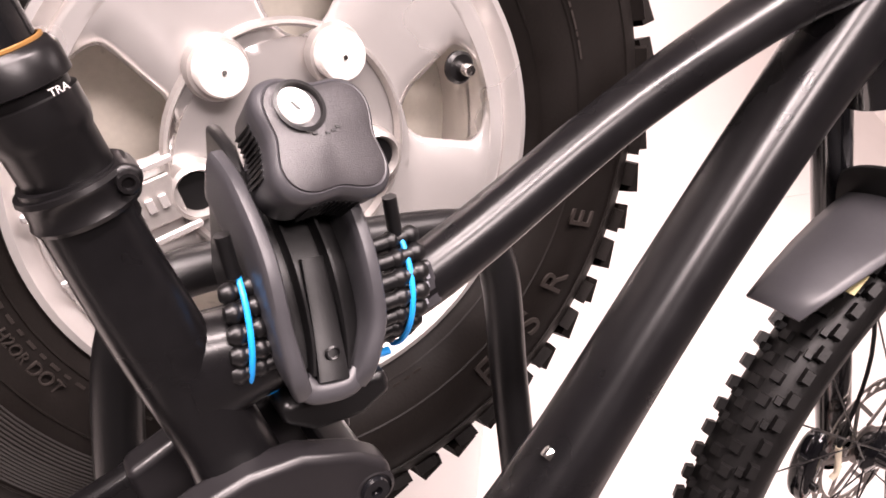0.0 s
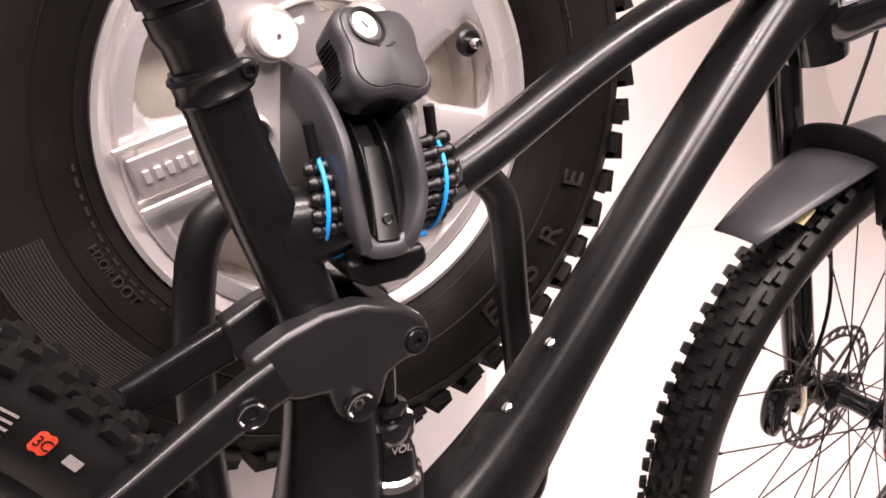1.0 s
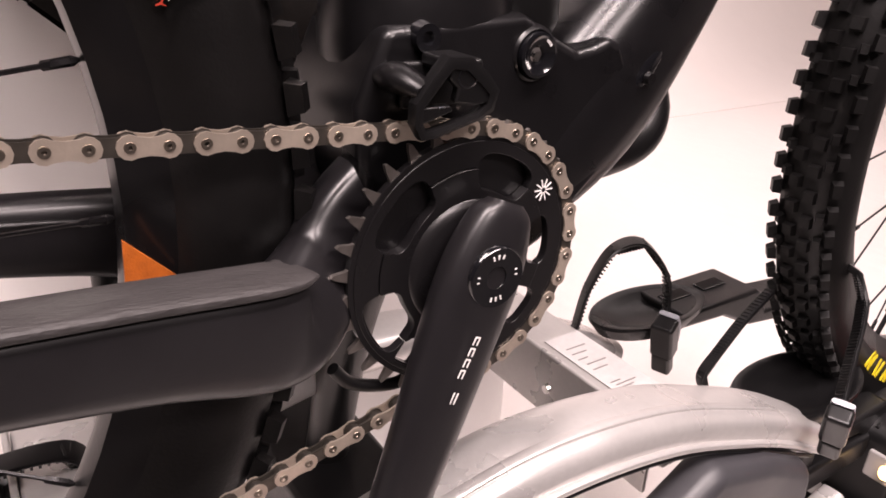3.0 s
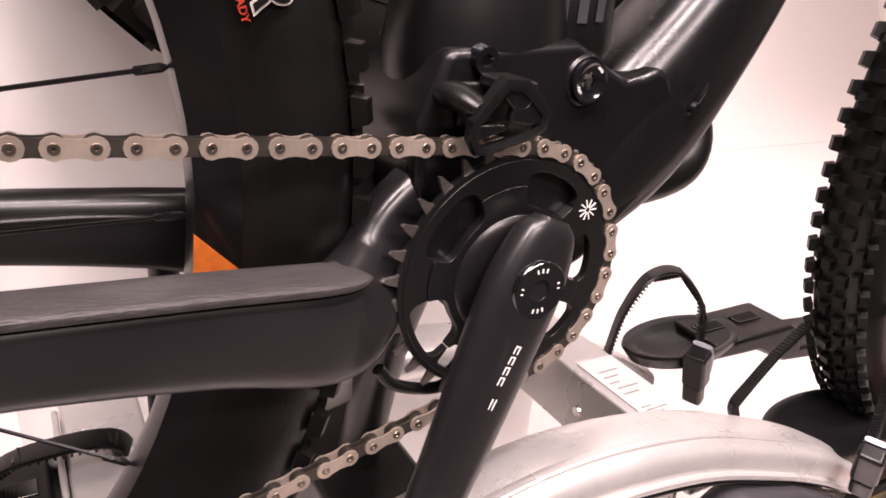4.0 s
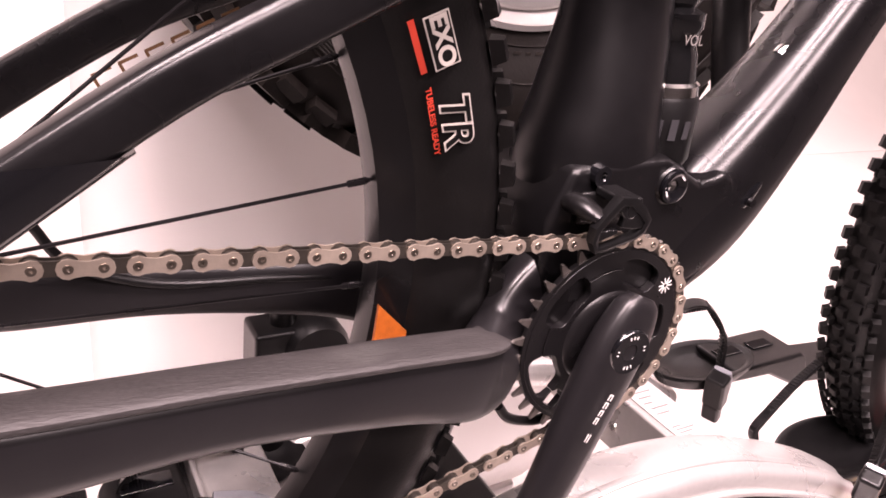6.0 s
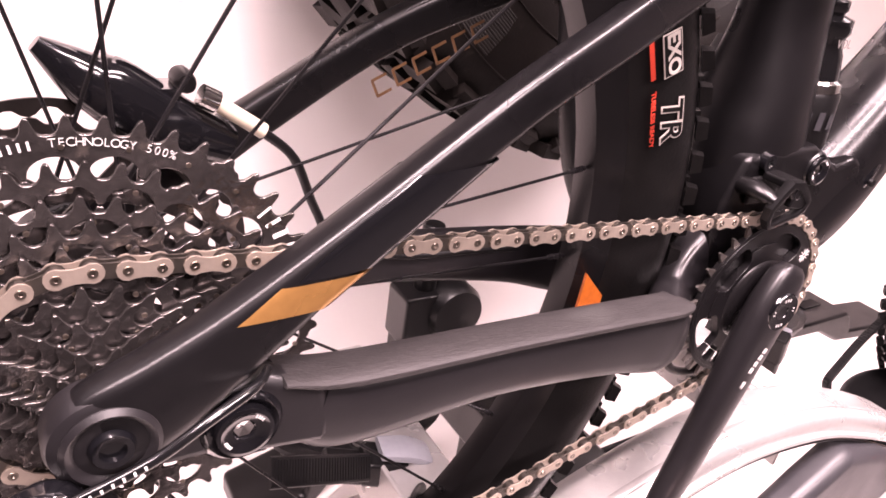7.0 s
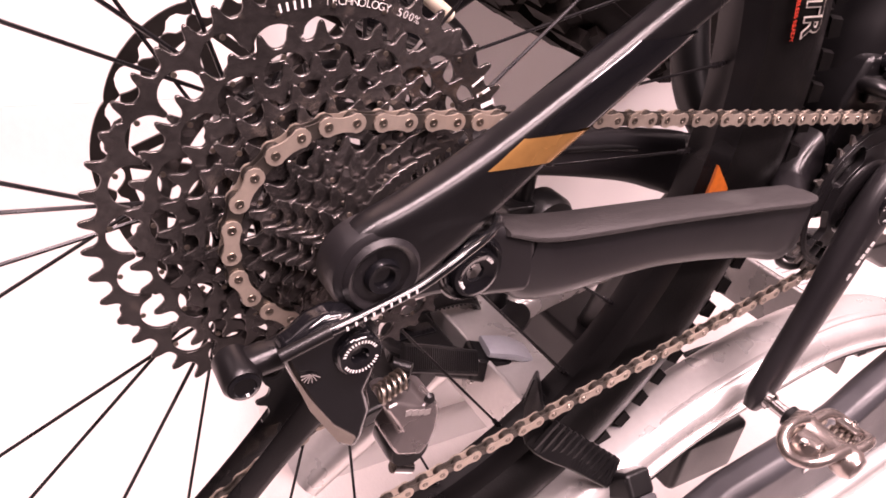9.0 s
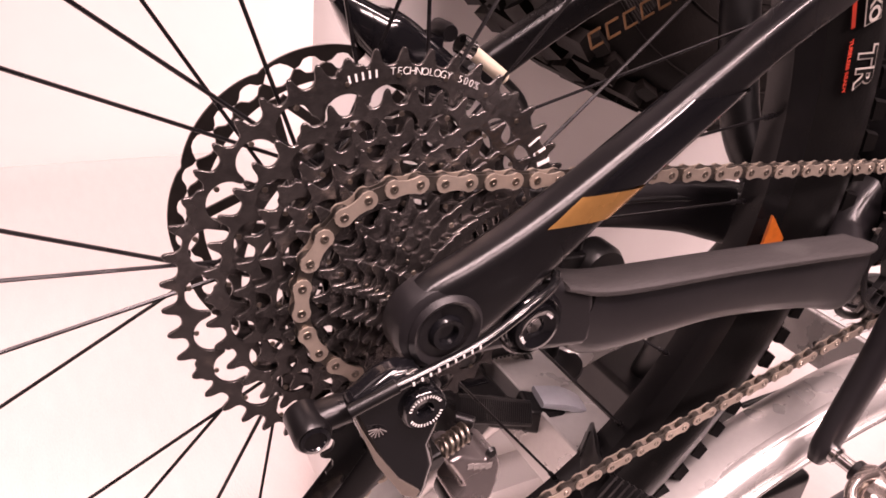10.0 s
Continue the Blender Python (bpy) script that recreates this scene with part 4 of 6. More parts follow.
cass = part("cassette", G().lathe([(0.0, -0.070), (0.012, -0.070), (0.0165, -0.067), (0.0165, -0.024), (0.0, -0.02)], (0, 0, 0), 32), COGM, bike, "twelve-speed black steel cassette", m=RM)
COGS = (50, 42, 36, 32, 28, 24, 21, 18, 16, 14, 12, 10)
for k, T in enumerate(COGS):
    y = -0.0260 - 0.00370 * k
    ro = tooth_radii(T, skip=7 if T > 20 else None)
    root = T * PITCH / (2 * math.pi) - 0.0044
    n = len(ro)
    nxt = (COGS[k + 1] * PITCH / (2 * math.pi) + 0.001) if k < 11 else 0.012
    arms = {50: 25, 42: 21, 36: 18, 32: 16, 28: 14, 24: 12}.get(T, 7)
    band = 0.0030
    per = n // arms
    if T >= 24:
        # oval windows between an outer toothed ring and an inner carrier ring
        rin = nxt - 0.012
        upper, lower = [], []
        for i in range(n):
            a = (math.degrees(2 * math.pi * i / n) + 360) % 360
            top = root - (0.0085 if T == 50 and 30 < a < 118 else band)
            mid, half = (top + rin) / 2, (top - rin) / 2
            u = ((i % per) / per - 0.5) / 0.44
            w = half * math.sqrt(max(0.0, 1 - u * u))
            upper.append(mid + w + 0.0002)
            lower.append(mid - w)
        g = G().ring(ro, upper, -0.0011, 0.0011).ring(lower, [rin - 0.004] * n, -0.0011, 0.0011)
    else:
        g = G().ring(ro, [max(0.0125, nxt - 0.006)] * n, -0.0011, 0.0011)
    grow = 1.05 if T == 24 else 1.025
    cog = part("cog", g, COGM, cass, m=RM @ pose(0, y, 0, 0, 3.1 * k, 0) @ Matrix.Diagonal((grow, 1, grow, 1)), angle=30, bevel=0.0006, seg=1)
    pg = G()
    for i in range(arms):
        a = radians(360 / arms * i + 5)
        rr = root - 0.0022
        pg.lathe([(0.0, -0.0016), (0.0011, -0.0016), (0.0013, -0.0008)], (rr * math.cos(a), 0, rr * math.sin(a)), 8)
    tagged(part("rivet", pg, PINM, cass, m=RM @ pose(0, y, 0)), kind="stuff")
    if k == 0:
        big = cog
# words engraved round the largest cog; the maker's part of the line is kept as bars
rr = 0.0962
for i in range(5):
    a = 105.0 - 1.85 * i
    ar = radians(a)
    strip(0.0009, 0.0034, RM @ pose(rr * math.cos(ar), -0.0273, rr * math.sin(ar)) @ FACE @ pose(0, 0, 0, 0, 0, a - 90), WHITEINK, cass, "engraved_bar", 0.0002)
for i, c in enumerate("TECHNOLOGY 500%"):
    a = 93.0 - 1.85 * i
    ar = radians(a)
    if c != " ":
        letters(c, 0.0049, WHITEINK, RM @ pose(rr * math.cos(ar), -0.0273, rr * math.sin(ar)) @ FACE @ pose(0, 0, 0, 0, 0, a - 90), cass, "engraved_letter", depth=0.0001, bold=-0.00010)
g = G()
for i in range(7):
    ar = radians(38 - 4.2 * i)
    g.box((0, 0, 0), (0.0075, 0.0003, 0.0011 + 0.0006 * (i % 3)), RM @ pose(rr * math.cos(ar), -0.0271, rr * math.sin(ar), 0, -38 + 9 * i, 0))
part("engraved_emblem", g, WHITEINK, cass)

# chain ring
CM = pose(BX, 0, BZ)
CY = -0.050
ro = tooth_radii(32, h=0.0045)
n = len(ro)
rim_r = 32 * PITCH / (2 * math.pi) - 0.0040
ring = part("chain_ring", G().ring([rim_r + 0.0008] * n, [rim_r - 0.0050] * n, -0.0020, 0.0020), RINGB, bike, "black narrow-wide chain ring with worn teeth", m=CM @ pose(0, CY, 0), bevel=0.0)
tg = G().ring(ro, [rim_r - 0.001] * n, -0.0011, 0.0011)
part("ring_teeth", tg, TEETH, ring, m=CM @ pose(0, CY, 0))
# sculpted web: through windows and, towards the top, blind pockets
WINDOWS = ((206, 19, 0.036, 0.0565, 1.0), (233, 6.5, 0.043, 0.0565, 1.0), (249, 6.5, 0.044, 0.0565, 1.0), (4, 17, 0.037, 0.0500, 1.0), (318, 13, 0.037, 0.053, 1.0), (65, 21, 0.036, 0.0535, 0.0), (140, 22, 0.036, 0.0535, 0.0), (286, 12, 0.039, 0.055, 1.0))
upper, lower = [], []
for i in range(360):
    mid, w = 0.0465, 0.0
    for c0, ha, ra, rb_, thru in WINDOWS:
        u = ((i - c0 + 180) % 360 - 180) / ha
        if abs(u) < 1:
            mid, w = (ra + rb_) / 2, (rb_ - ra) / 2 * (1 - abs(u) ** 5) ** 0.4
    upper.append(mid + w + 0.0002)
    lower.append(mid - w)
web = G().ring([0.0590] * 360, upper, -0.0026, 0.0022).ring(lower, [0.0145] * 360, -0.0034, 0.0026)
part("ring_web", web, RINGB, ring, m=CM @ pose(0, CY, 0), bevel=0.0007, seg=2)
part("ring_spider", G().lathe([(0.014, -0.006), (0.027, -0.0058), (0.0315, -0.0042), (0.033, -0.002), (0.033, 0.002), (0.014, 0.002)], (0, 0, 0), 64, CM @ pose(0, CY, 0)), RINGB, ring)
fill = G()
for a0, a1 in ((42, 88), (116, 164)):
    arc = [(0.0565 * math.cos(radians(a0 + (a1 - a0) * i / 8)), 0.0565 * math.sin(radians(a0 + (a1 - a0) * i / 8))) for i in range(9)]
    arc += [(0.032 * math.cos(radians(a1 + (a0 - a1) * i / 8)), 0.032 * math.sin(radians(a1 + (a0 - a1) * i / 8))) for i in range(9)]
    fill.prism(arc, 0.0028, 0.0040)
part("ring_recess", fill, RINGB, ring, m=CM @ pose(0, CY, 0))
g = G()
for i in range(10):
    g.box((0, 0, 0), (0.0042, 0.0003, 0.0006), CM @ pose(0, CY - 0.0024, 0) @ pose(0.0525 * math.cos(radians(35)), -0.001, 0.0525 * math.sin(radians(35)), 0, 36 * i, 0) @ pose(0.0034, 0, 0))
part("ring_emblem", g, WHITEINK, ring)
g = G()
for i in range(14):
    ar = radians(24 - 3.0 * i)
    g.box((0, 0, 0), (0.0022, 0.0003, 0.0018), CM @ pose(0.0580 * math.cos(ar), CY - 0.0022, 0.0580 * math.sin(ar), 0, 90 - math.degrees(ar), 0))
part("ring_marks", g, WHITEINK, ring)

# crank arm
CDX, CDZ = -0.387, -0.922
pts = [(-0.032, -0.069, .006, .010), (-0.024, -0.070, .009, .0185), (0.0, -0.0715, .0105, .0245), (0.036, -0.074, .0105, .0235), (0.080, -0.078, .0095, .0205), (0.125, -0.081, .0090, .0175), (0.160, -0.083, .0085, .0150), (0.176, -0.084, .0080, .0130), (0.186, -0.084, .005, .008)]
CX, CZ = BX - 0.002, BZ + 0.004
crank = part("crank_arm", G().sweep([(CX + CDX * d, y + 0.004, CZ + CDZ * d, a, b * 0.87) for d, y, a, b in pts], n=28, e=3.0), CARBON2, bike, "satin black scuffed crank arm")
part("crank_cap", G().lathe([(0.0, -0.0795), (0.0045, -0.0795), (0.0055, -0.0825), (0.0140, -0.0832), (0.0150, -0.0820), (0.0152, -0.078)], (CX, 0.004, CZ), 36), GLOSSB, crank, "glossy cap with white marks")
part("crank_socket", G().lathe([(0.0, -0.0798), (0.0047, -0.0810)], (CX, 0.004, CZ), 8), CHROME, crank)
g = G()
for a in (75, 90, 105, 255, 270, 285):
    ar = radians(a)
    g.box((0, 0, 0), (0.0008, 0.0003, 0.0020), pose(CX + 0.0103 * math.cos(ar), -0.0791, CZ + 0.0103 * math.sin(ar), 0, 90 - a, 0))
for a in (0, 14, 166, 180):
    ar = radians(a)
    g.box((0, 0, 0), (0.0006, 0.0003, 0.0012), pose(CX + 0.0105 * math.cos(ar), -0.0791, CZ + 0.0105 * math.sin(ar), 0, 90 - a, 0))
part("cap_mark", g, WHITEINK, crank)
cm = pose(CX + CDX * 0.040, -0.0828, CZ + CDZ * 0.040, 0, 0, -5) @ FACE @ pose(0, 0, 0, 0, 0, 67.2) @ pose(0.003, -0.001, 0) @ Matrix.Diagonal((0.78, 0.62, 1, 1))
for i, (w, h) in enumerate(((0.0060, 0.0055), (0.0060, 0.0055), (0.0060, 0.0055), (0.0066, 0.0055))):
    strip(w * 0.8, 0.0009, cm @ pose(0.010 - 0.0072 * i, 0.0048, 0), WHITEINK, crank, "white_mark")
    strip(w * 0.8, 0.0009, cm @ pose(0.010 - 0.0072 * i, 0.0012, 0), WHITEINK, crank, "white_mark")
    strip(0.0009, h * 0.8, cm @ pose(0.0125 - 0.0072 * i, 0.0030, 0), WHITEINK, crank, "white_mark")
for i in range(2):
    strip(0.0075, 0.0010, cm @ pose(-0.0275, 0.0018 - 0.0034 * i, 0, 0, 0, 0), WHITEINK, crank, "white_mark")
part("bb_shell", G().lathe([(0.022, -0.045), (0.024, -0.040), (0.024, 0.040), (0.022, 0.045)], (BX, 0, BZ), 32), ALLOYB, bike)
# crank on the far side
part("far_crank", G().sweep([(0.0, 0.072, BZ, .010, .022), (0.034, 0.078, BZ + 0.081, .009, .017), (0.066, 0.084, BZ + 0.156, .008, .012)], n=20, e=3), CARBON2, bike)

# pedal
PX, PZ = CX + CDX * 0.172, CZ + CDZ * 0.172
pd = part("pedal_axle", G().lathe([(0.0, 0.0), (0.0075, 0.0), (0.0075, -0.004), (0.0052, -0.006), (0.0052, -0.020), (0.0075, -0.022)], (PX, -0.088, PZ), 20), CHROME, bike)
PEDALM = mat("worn_pedal_steel", (0.36, 0.31, 0.285), 0.26, metal=0.9, vary=0.25, wear=0.5, wear_colour=(0.14, 0.12, 0.11))
pb = part("pedal_body", G().lathe([(0.0, -0.112), (0.0098, -0.112), (0.0125, -0.116), (0.0125, -0.122), (0.0108, -0.126), (0.0108, -0.150), (0.0125, -0.154), (0.0125, -0.162), (0.009, -0.167), (0.0, -0.168)], (PX, 0, PZ), 24), PEDALM, pd, "worn clipless pedal")
part("pedal_collar", G().lathe([(0.0075, -0.106), (0.0092, -0.107), (0.0092, -0.113), (0.0075, -0.114)], (PX, 0, PZ), 20), PLASTIC, pd, "black axle collar")
for sx, lift in ((1, -0.003), (-1, 0.004)):
    part("pedal_cage", G().tube([(PX + sx * 0.006, -0.122, PZ + lift + 0.008), (PX + sx * 0.026, -0.122, PZ + lift + 0.009), (PX + sx * 0.039, -0.127, PZ + lift + 0.004), (PX + sx * 0.043, -0.139, PZ + lift), (PX + sx * 0.039, -0.151, PZ + lift + 0.004), (PX + sx * 0.026, -0.156, PZ + lift + 0.009), (PX + sx * 0.006, -0.156, PZ + lift + 0.008)], 0.0042, 12, 5, side=(0, 0, 1)), PEDALM, pd, "rounded steel cage")
    part("pedal_jaw", G().prism([(PX + sx * 0.016, PZ + lift - 0.008), (PX + sx * 0.030, PZ + lift - 0.010), (PX + sx * 0.036, PZ + lift - 0.002), (PX + sx * 0.030, PZ + lift + 0.012), (PX + sx * 0.020, PZ + lift + 0.013), (PX + sx * 0.026, PZ + lift + 0.004)], -0.149, -0.129), PEDALM, pd, bevel=0.003, seg=3)
    coil = []
    for i in range(49):
        a = i / 48 * 6 * 2 * math.pi
        coil.append((PX + sx * 0.020 + 0.0052 * math.cos(a), -0.124 - 0.030 * i / 48, PZ + lift + 0.0005 + 0.0052 * math.sin(a)))
    part("pedal_spring", G().tube(coil, 0.0011, 6, 1, side=(0, 1, 0.1)), PINM, pd, "dark coil spring")
    part("pedal_screw", G().lathe([(0.0, -0.0025), (0.0022, -0.0025), (0.0028, 0.0)], (0, 0, 0), 12, pose(PX + sx * 0.034, -0.139, PZ + lift + 0.010, -90, 0, 0)), CHROME, pd)

# chain guide above the ring
gd = part("chain_guide", G().sweep([(-0.0375, -0.063, 0.9735, .0035, .0022), (-0.0370, -0.063, 0.9805, .0035, .0024), (-0.0300, -0.063, 0.9890, .0035, .0028), (-0.0235, -0.063, 0.9965, .004, .0030), (-0.0145, -0.063, 0.9955, .004, .0032), (-0.0070, -0.063, 0.9895, .004, .0032), (-0.0015, -0.063, 0.9835, .004, .0030), (-0.0030, -0.063, 0.9770, .0035, .0026), (-0.0085, -0.063, 0.9738, .0035, .0018), (-0.0200, -0.063, 0.9708, .003, .0018), (-0.0290, -0.063, 0.9686, .003, .0020), (-0.0345, -0.063, 0.9682, .003, .0022)], n=8, k=1, e=4, closed=True), PLASTIC, bike, "black plastic chain guide", angle=30)
part("guide_web", G().prism([(-0.0235, 0.9900), (-0.0225, 0.9960), (-0.014, 0.9955), (-0.002, 0.9840), (-0.003, 0.979), (-0.010, 0.9785), (-0.0205, 0.9805), (-0.0190, 0.986)], -0.0655, -0.0605), PLASTIC, gd, bevel=0.0012)
part("guide_bar", G().prism([(-0.0365, 0.9790), (-0.0345, 0.9795), (-0.022, 0.9795), (-0.0205, 0.9770), (-0.030, 0.9742), (-0.0360, 0.9725)], -0.0650, -0.0610), PLASTIC, gd, bevel=0.001)
part("guide_arm", G().sweep([(-0.032, -0.062, 0.985, .004, .006), (-0.036, -0.048, 0.988, .006, .008), (-0.034, -0.034, 0.986, .006, .008)], n=14, side=(0, 0, 1)), ALLOYB, gd)
part("guide_inner", G().box((-0.016, -0.040, 0.983), (0.030, 0.004, 0.020)), PLASTIC, gd, bevel=0.003)
part("guide_top", G().box((-0.014, -0.052, 0.994), (0.016, 0.024, 0.006)), PLASTIC, gd, bevel=0.002)
part("guide_hole", G().lathe([(0.0052, -0.0642), (0.0042, -0.0646), (0.0038, -0.060)], (-0.0148, -0.0012, 0.9905), 20), GLOSSB, gd)
part("guide_bolt", G().lathe([(0.0, -0.040), (0.002, -0.040), (0.003, -0.042), (0.0060, -0.042), (0.0068, -0.036)], (-0.0190, 0, 1.002), 22), GLOSSB, gd)
part("guide_foot", G().tube([(-0.066, -0.045, 0.858), (-0.058, -0.045, 0.848), (-0.046, -0.045, 0.842), (-0.032, -0.045, 0.839), (-0.020, -0.045, 0.842)], 0.0032, 10), PLASTIC, gd, "lower guide bar with pale print")

# derailleur
UP, LP = Vector((-0.442, -0.044, 0.842)), Vector((-0.528, -0.046, 0.724))


def chain_line():
    """Closed loop of points along which the links lie."""
    rc, rr_ = 0.0510, 32 * PITCH / (2 * math.pi)
    yc = -0.0445
    c0, c1 = np.array((RX, RZ)), np.array((BX, BZ))
    d = c1 - c0
    base = math.atan2(d[1], d[0])
    off = math.asin((rr_ - rc) / np.linalg.norm(d))
    at_top = base + math.pi / 2 + off
    pts = []
    # round the cog, from low at the front-left up to the top
    for i in range(25):
        a = radians(243) + (at_top - radians(243)) * i / 24
        pts.append((RX + rc * math.cos(a), yc, RZ + rc * math.sin(a)))
    # upper run onto the ring, and round it
    end = radians(-97)
    for i in range(30):
        a = at_top + (end - at_top) * i / 29
        f = min(1, i / 1)
        pts.append((BX + rr_ * math.cos(a), CY, BZ + rr_ * math.sin(a)))
    # lower run back to the cage's lower pulley
    for i in range(13):
        a = radians(-78) + radians(-150) * i / 12
        pts.append((LP.x + 0.026 * math.cos(a), LP.y, LP.z + 0.026 * math.sin(a)))
    for i in range(9):
        a = radians(-50) + radians(150) * i / 8
        pts.append((UP.x + 0.023 * math.cos(a), UP.y, UP.z + 0.023 * math.sin(a)))
    return [np.array(p) for p in pts]


loop = chain_line()
loop.append(loop[0])
seg = [np.linalg.norm(b - a) for a, b in zip(loop, loop[1:])]
cum = np.concatenate([[0], np.cumsum(seg)])
count = 2 * round(cum[-1] / PITCH / 2)
arr = np.array(loop)
pins = [np.array([np.interp(i * cum[-1] / count, cum, arr[:, k]) for k in range(3)]) for i in range(count)]


def link_plate(y, th, hw=0.0044, waist=0.0031, L=PITCH):
    o = []
    for i in range(9):
        a = radians(-125 + 250 * i / 8)
        o.append((L / 2 + hw * math.cos(a), hw * math.sin(a)))
    o.append((0, waist))
    for i in range(9):
        a = radians(55 + 250 * i / 8)
        o.append((-L / 2 + hw * math.cos(a), hw * math.sin(a)))
    o.append((0, -waist))
    return G().prism(o, y - th / 2, y + th / 2)


go = link_plate(-0.0028, 0.0010)
go2 = link_plate(0.0028, 0.0010)
go.add(go2.v, go2.f)
outer_me = mesh_of(go, "outer_link", NICKEL, 30)
gp = G()
for s in (-1, 1):
    gp.lathe([(0.0, -0.0033), (0.0006, -0.0033), (0.0008, -0.0037), (0.0019, -0.0037), (0.0021, -0.0033), (0.0021, 0.0034), (0.0, 0.0036)], (s * PITCH / 2, 0, 0), 12)
pin_me = mesh_of(gp, "link_pin", PINM, 30)
gi = link_plate(-0.0017, 0.0010, 0.0043, 0.0033)
gi2 = link_plate(0.0017, 0.0010, 0.0043, 0.0033)
gi.add(gi2.v, gi2.f)
for s in (-1, 1):
    gi.lathe([(0.0038, -0.0012), (0.0038, 0.0012)], (s * PITCH / 2, 0, 0), 12)
inner_me = mesh_of(gi, "inner_link", CHAIND, 30)
chain = part("chain", G().box(tuple(pins[0]), (0.001, 0.001, 0.001)), CHAIND, bike, "nickel-plated roller chain")
for i in range(count):
    a, b = Vector(pins[i]), Vector(pins[(i + 1) % count])
    X = (b - a).normalized()
    Y = Vector((0, 1, 0))
    Y = (Y - X * Y.dot(X)).normalized()
    Z = X.cross(Y)
    M = Matrix((X, Y, Z)).transposed().to_4x4()
    M.translation = (a + b) / 2
    for me in ((outer_me, pin_me) if i % 2 == 0 else (inner_me,)):
        ob = new(me.name.split(".")[0], me)
        ob.matrix_world = M
        ob.parent = chain

der = part("derailleur", G().sweep([(-0.435, -0.082, 0.912, .005, .009), (-0.446, -0.086, 0.906, .006, .010), (-0.462, -0.086, 0.909, .006, .007), (-0.482, -0.086, 0.907, .007, .006), (-0.494, -0.086, 0.904, .007, .006)], n=20, e=2.6), ALLOYB, bike, "black and silver rear derailleur")
part("pivot_cap", G().lathe([(0.0, -0.097), (0.003, -0.097), (0.0042, -0.1005), (0.0092, -0.1015), (0.0105, -0.1), (0.0108, -0.09)], (-0.446, 0, 0.9085), 32), GLOSSB, der)
g = G()
for i in range(32):
    ar = radians(i * 11.25)
    if i % 16 not in (0, 1, 2):
        g.box((0, 0, 0), (0.0006, 0.0003, 0.0013), pose(-0.446 + 0.0076 * math.cos(ar), -0.1013, 0.9085 + 0.0076 * math.sin(ar), 0, 90 - i * 11.25, 0))
part("cap_mark", g, WHITEINK, der)
part("outer_link_arm", G().prism([(-0.48, 0.916), (-0.474, 0.92), (-0.466, 0.927), (-0.456, 0.93), (-0.448, 0.927), (-0.441, 0.918), (-0.436, 0.906), (-0.435, 0.895), (-0.438, 0.885), (-0.435, 0.872), (-0.437, 0.857), (-0.441, 0.847), (-0.449, 0.853), (-0.464, 0.878), (-0.475, 0.904)], -0.0975, -0.0835), GLOSSB, der, "black outer link", bevel=0.005, seg=4)
part("link_trim", G().prism([(-0.477, 0.911), (-0.466, 0.883), (-0.452, 0.86), (-0.445, 0.855), (-0.443, 0.859), (-0.454, 0.87), (-0.466, 0.889), (-0.475, 0.907)], -0.0990, -0.0960), mat("bronze_trim", (0.34, 0.29, 0.25), 0.35, metal=0.7), der, "bright trim edge", bevel=0.0008)
g = G()
for i in range(7):
    g.box((0, 0, 0), (0.0042, 0.0003, 0.0004), pose(-0.4665, -0.0989, 0.9035, 0, 36 + 24 * i, 0) @ pose(0.0026, 0, 0))
part("link_emblem", g, GREYINK, der)
part("knuckle", G().lathe([(0.0, -0.097), (0.0068, -0.097), (0.0082, -0.0945), (0.0082, -0.080), (0.0, -0.078)], (-0.4935, 0, 0.904), 28), ALLOYB, der)
g = G()
tp = []
for i in range(61):
    a = i / 60 * 5 * 2 * math.pi
    tp.append((-0.4310 + 0.013 * i / 60, -0.093 + 0.0048 * math.cos(a), 0.8750 + 0.0075 * i / 60 + 0.0048 * math.sin(a)))
part("knuckle_ring", G().lathe([(0.0035, -0.0955), (0.0048, -0.0980), (0.0065, -0.0975)], (-0.4935, 0, 0.904), 24), GLOSSB, der)
part("b_screw", G().tube([(-0.452, -0.092, 0.922), (-0.452, -0.098, 0.926)], 0.0035, 12), CHROME, der)
part("spring", G().tube(tp, 0.0009, 6, 1, side=(1, 0.1, 0)), PINM, der, "steel coil spring")
part("cage_knuckle", G().prism([(-0.427, 0.867), (-0.421, 0.869), (-0.405, 0.861), (-0.403, 0.865), (-0.398, 0.862), (-0.396, 0.856), (-0.396, 0.844), (-0.398, 0.835), (-0.403, 0.828), (-0.417, 0.833), (-0.421, 0.84), (-0.416, 0.848), (-0.419, 0.854)], -0.0955, -0.074), mat("smoked_alloy", (0.30, 0.27, 0.265), 0.26, metal=0.85), der, "smoked grey cage knuckle", bevel=0.003, seg=3)
part("knuckle_screw", G().lathe([(0.0, -0.0975), (0.0022, -0.0975), (0.0030, -0.0955)], (-0.4040, 0, 0.8670), 14), ALLOYB, der)
for dz in (0.0, 0.010):
    part("limit_screw", G().tube([(-0.4200, -0.086, 0.8850 - dz), (-0.4140, -0.092, 0.8850 - dz)], 0.0030, 12), ALLOYB, der)
for i in range(4):
    strip(0.0034, 0.0034, pose(-0.4145 + 0.0036 * i, -0.0958, 0.8610 - 0.0010 * i) @ FACE, GREYINK, der, "grey_mark", 0.0004)
part("tension_pivot", G().lathe([(0.0, -0.083), (0.0025, -0.083), (0.0035, -0.086), (0.0105, -0.086), (0.012, -0.082), (0.012, -0.066)], (-0.403, 0, 0.822), 28), ALLOYB, der)
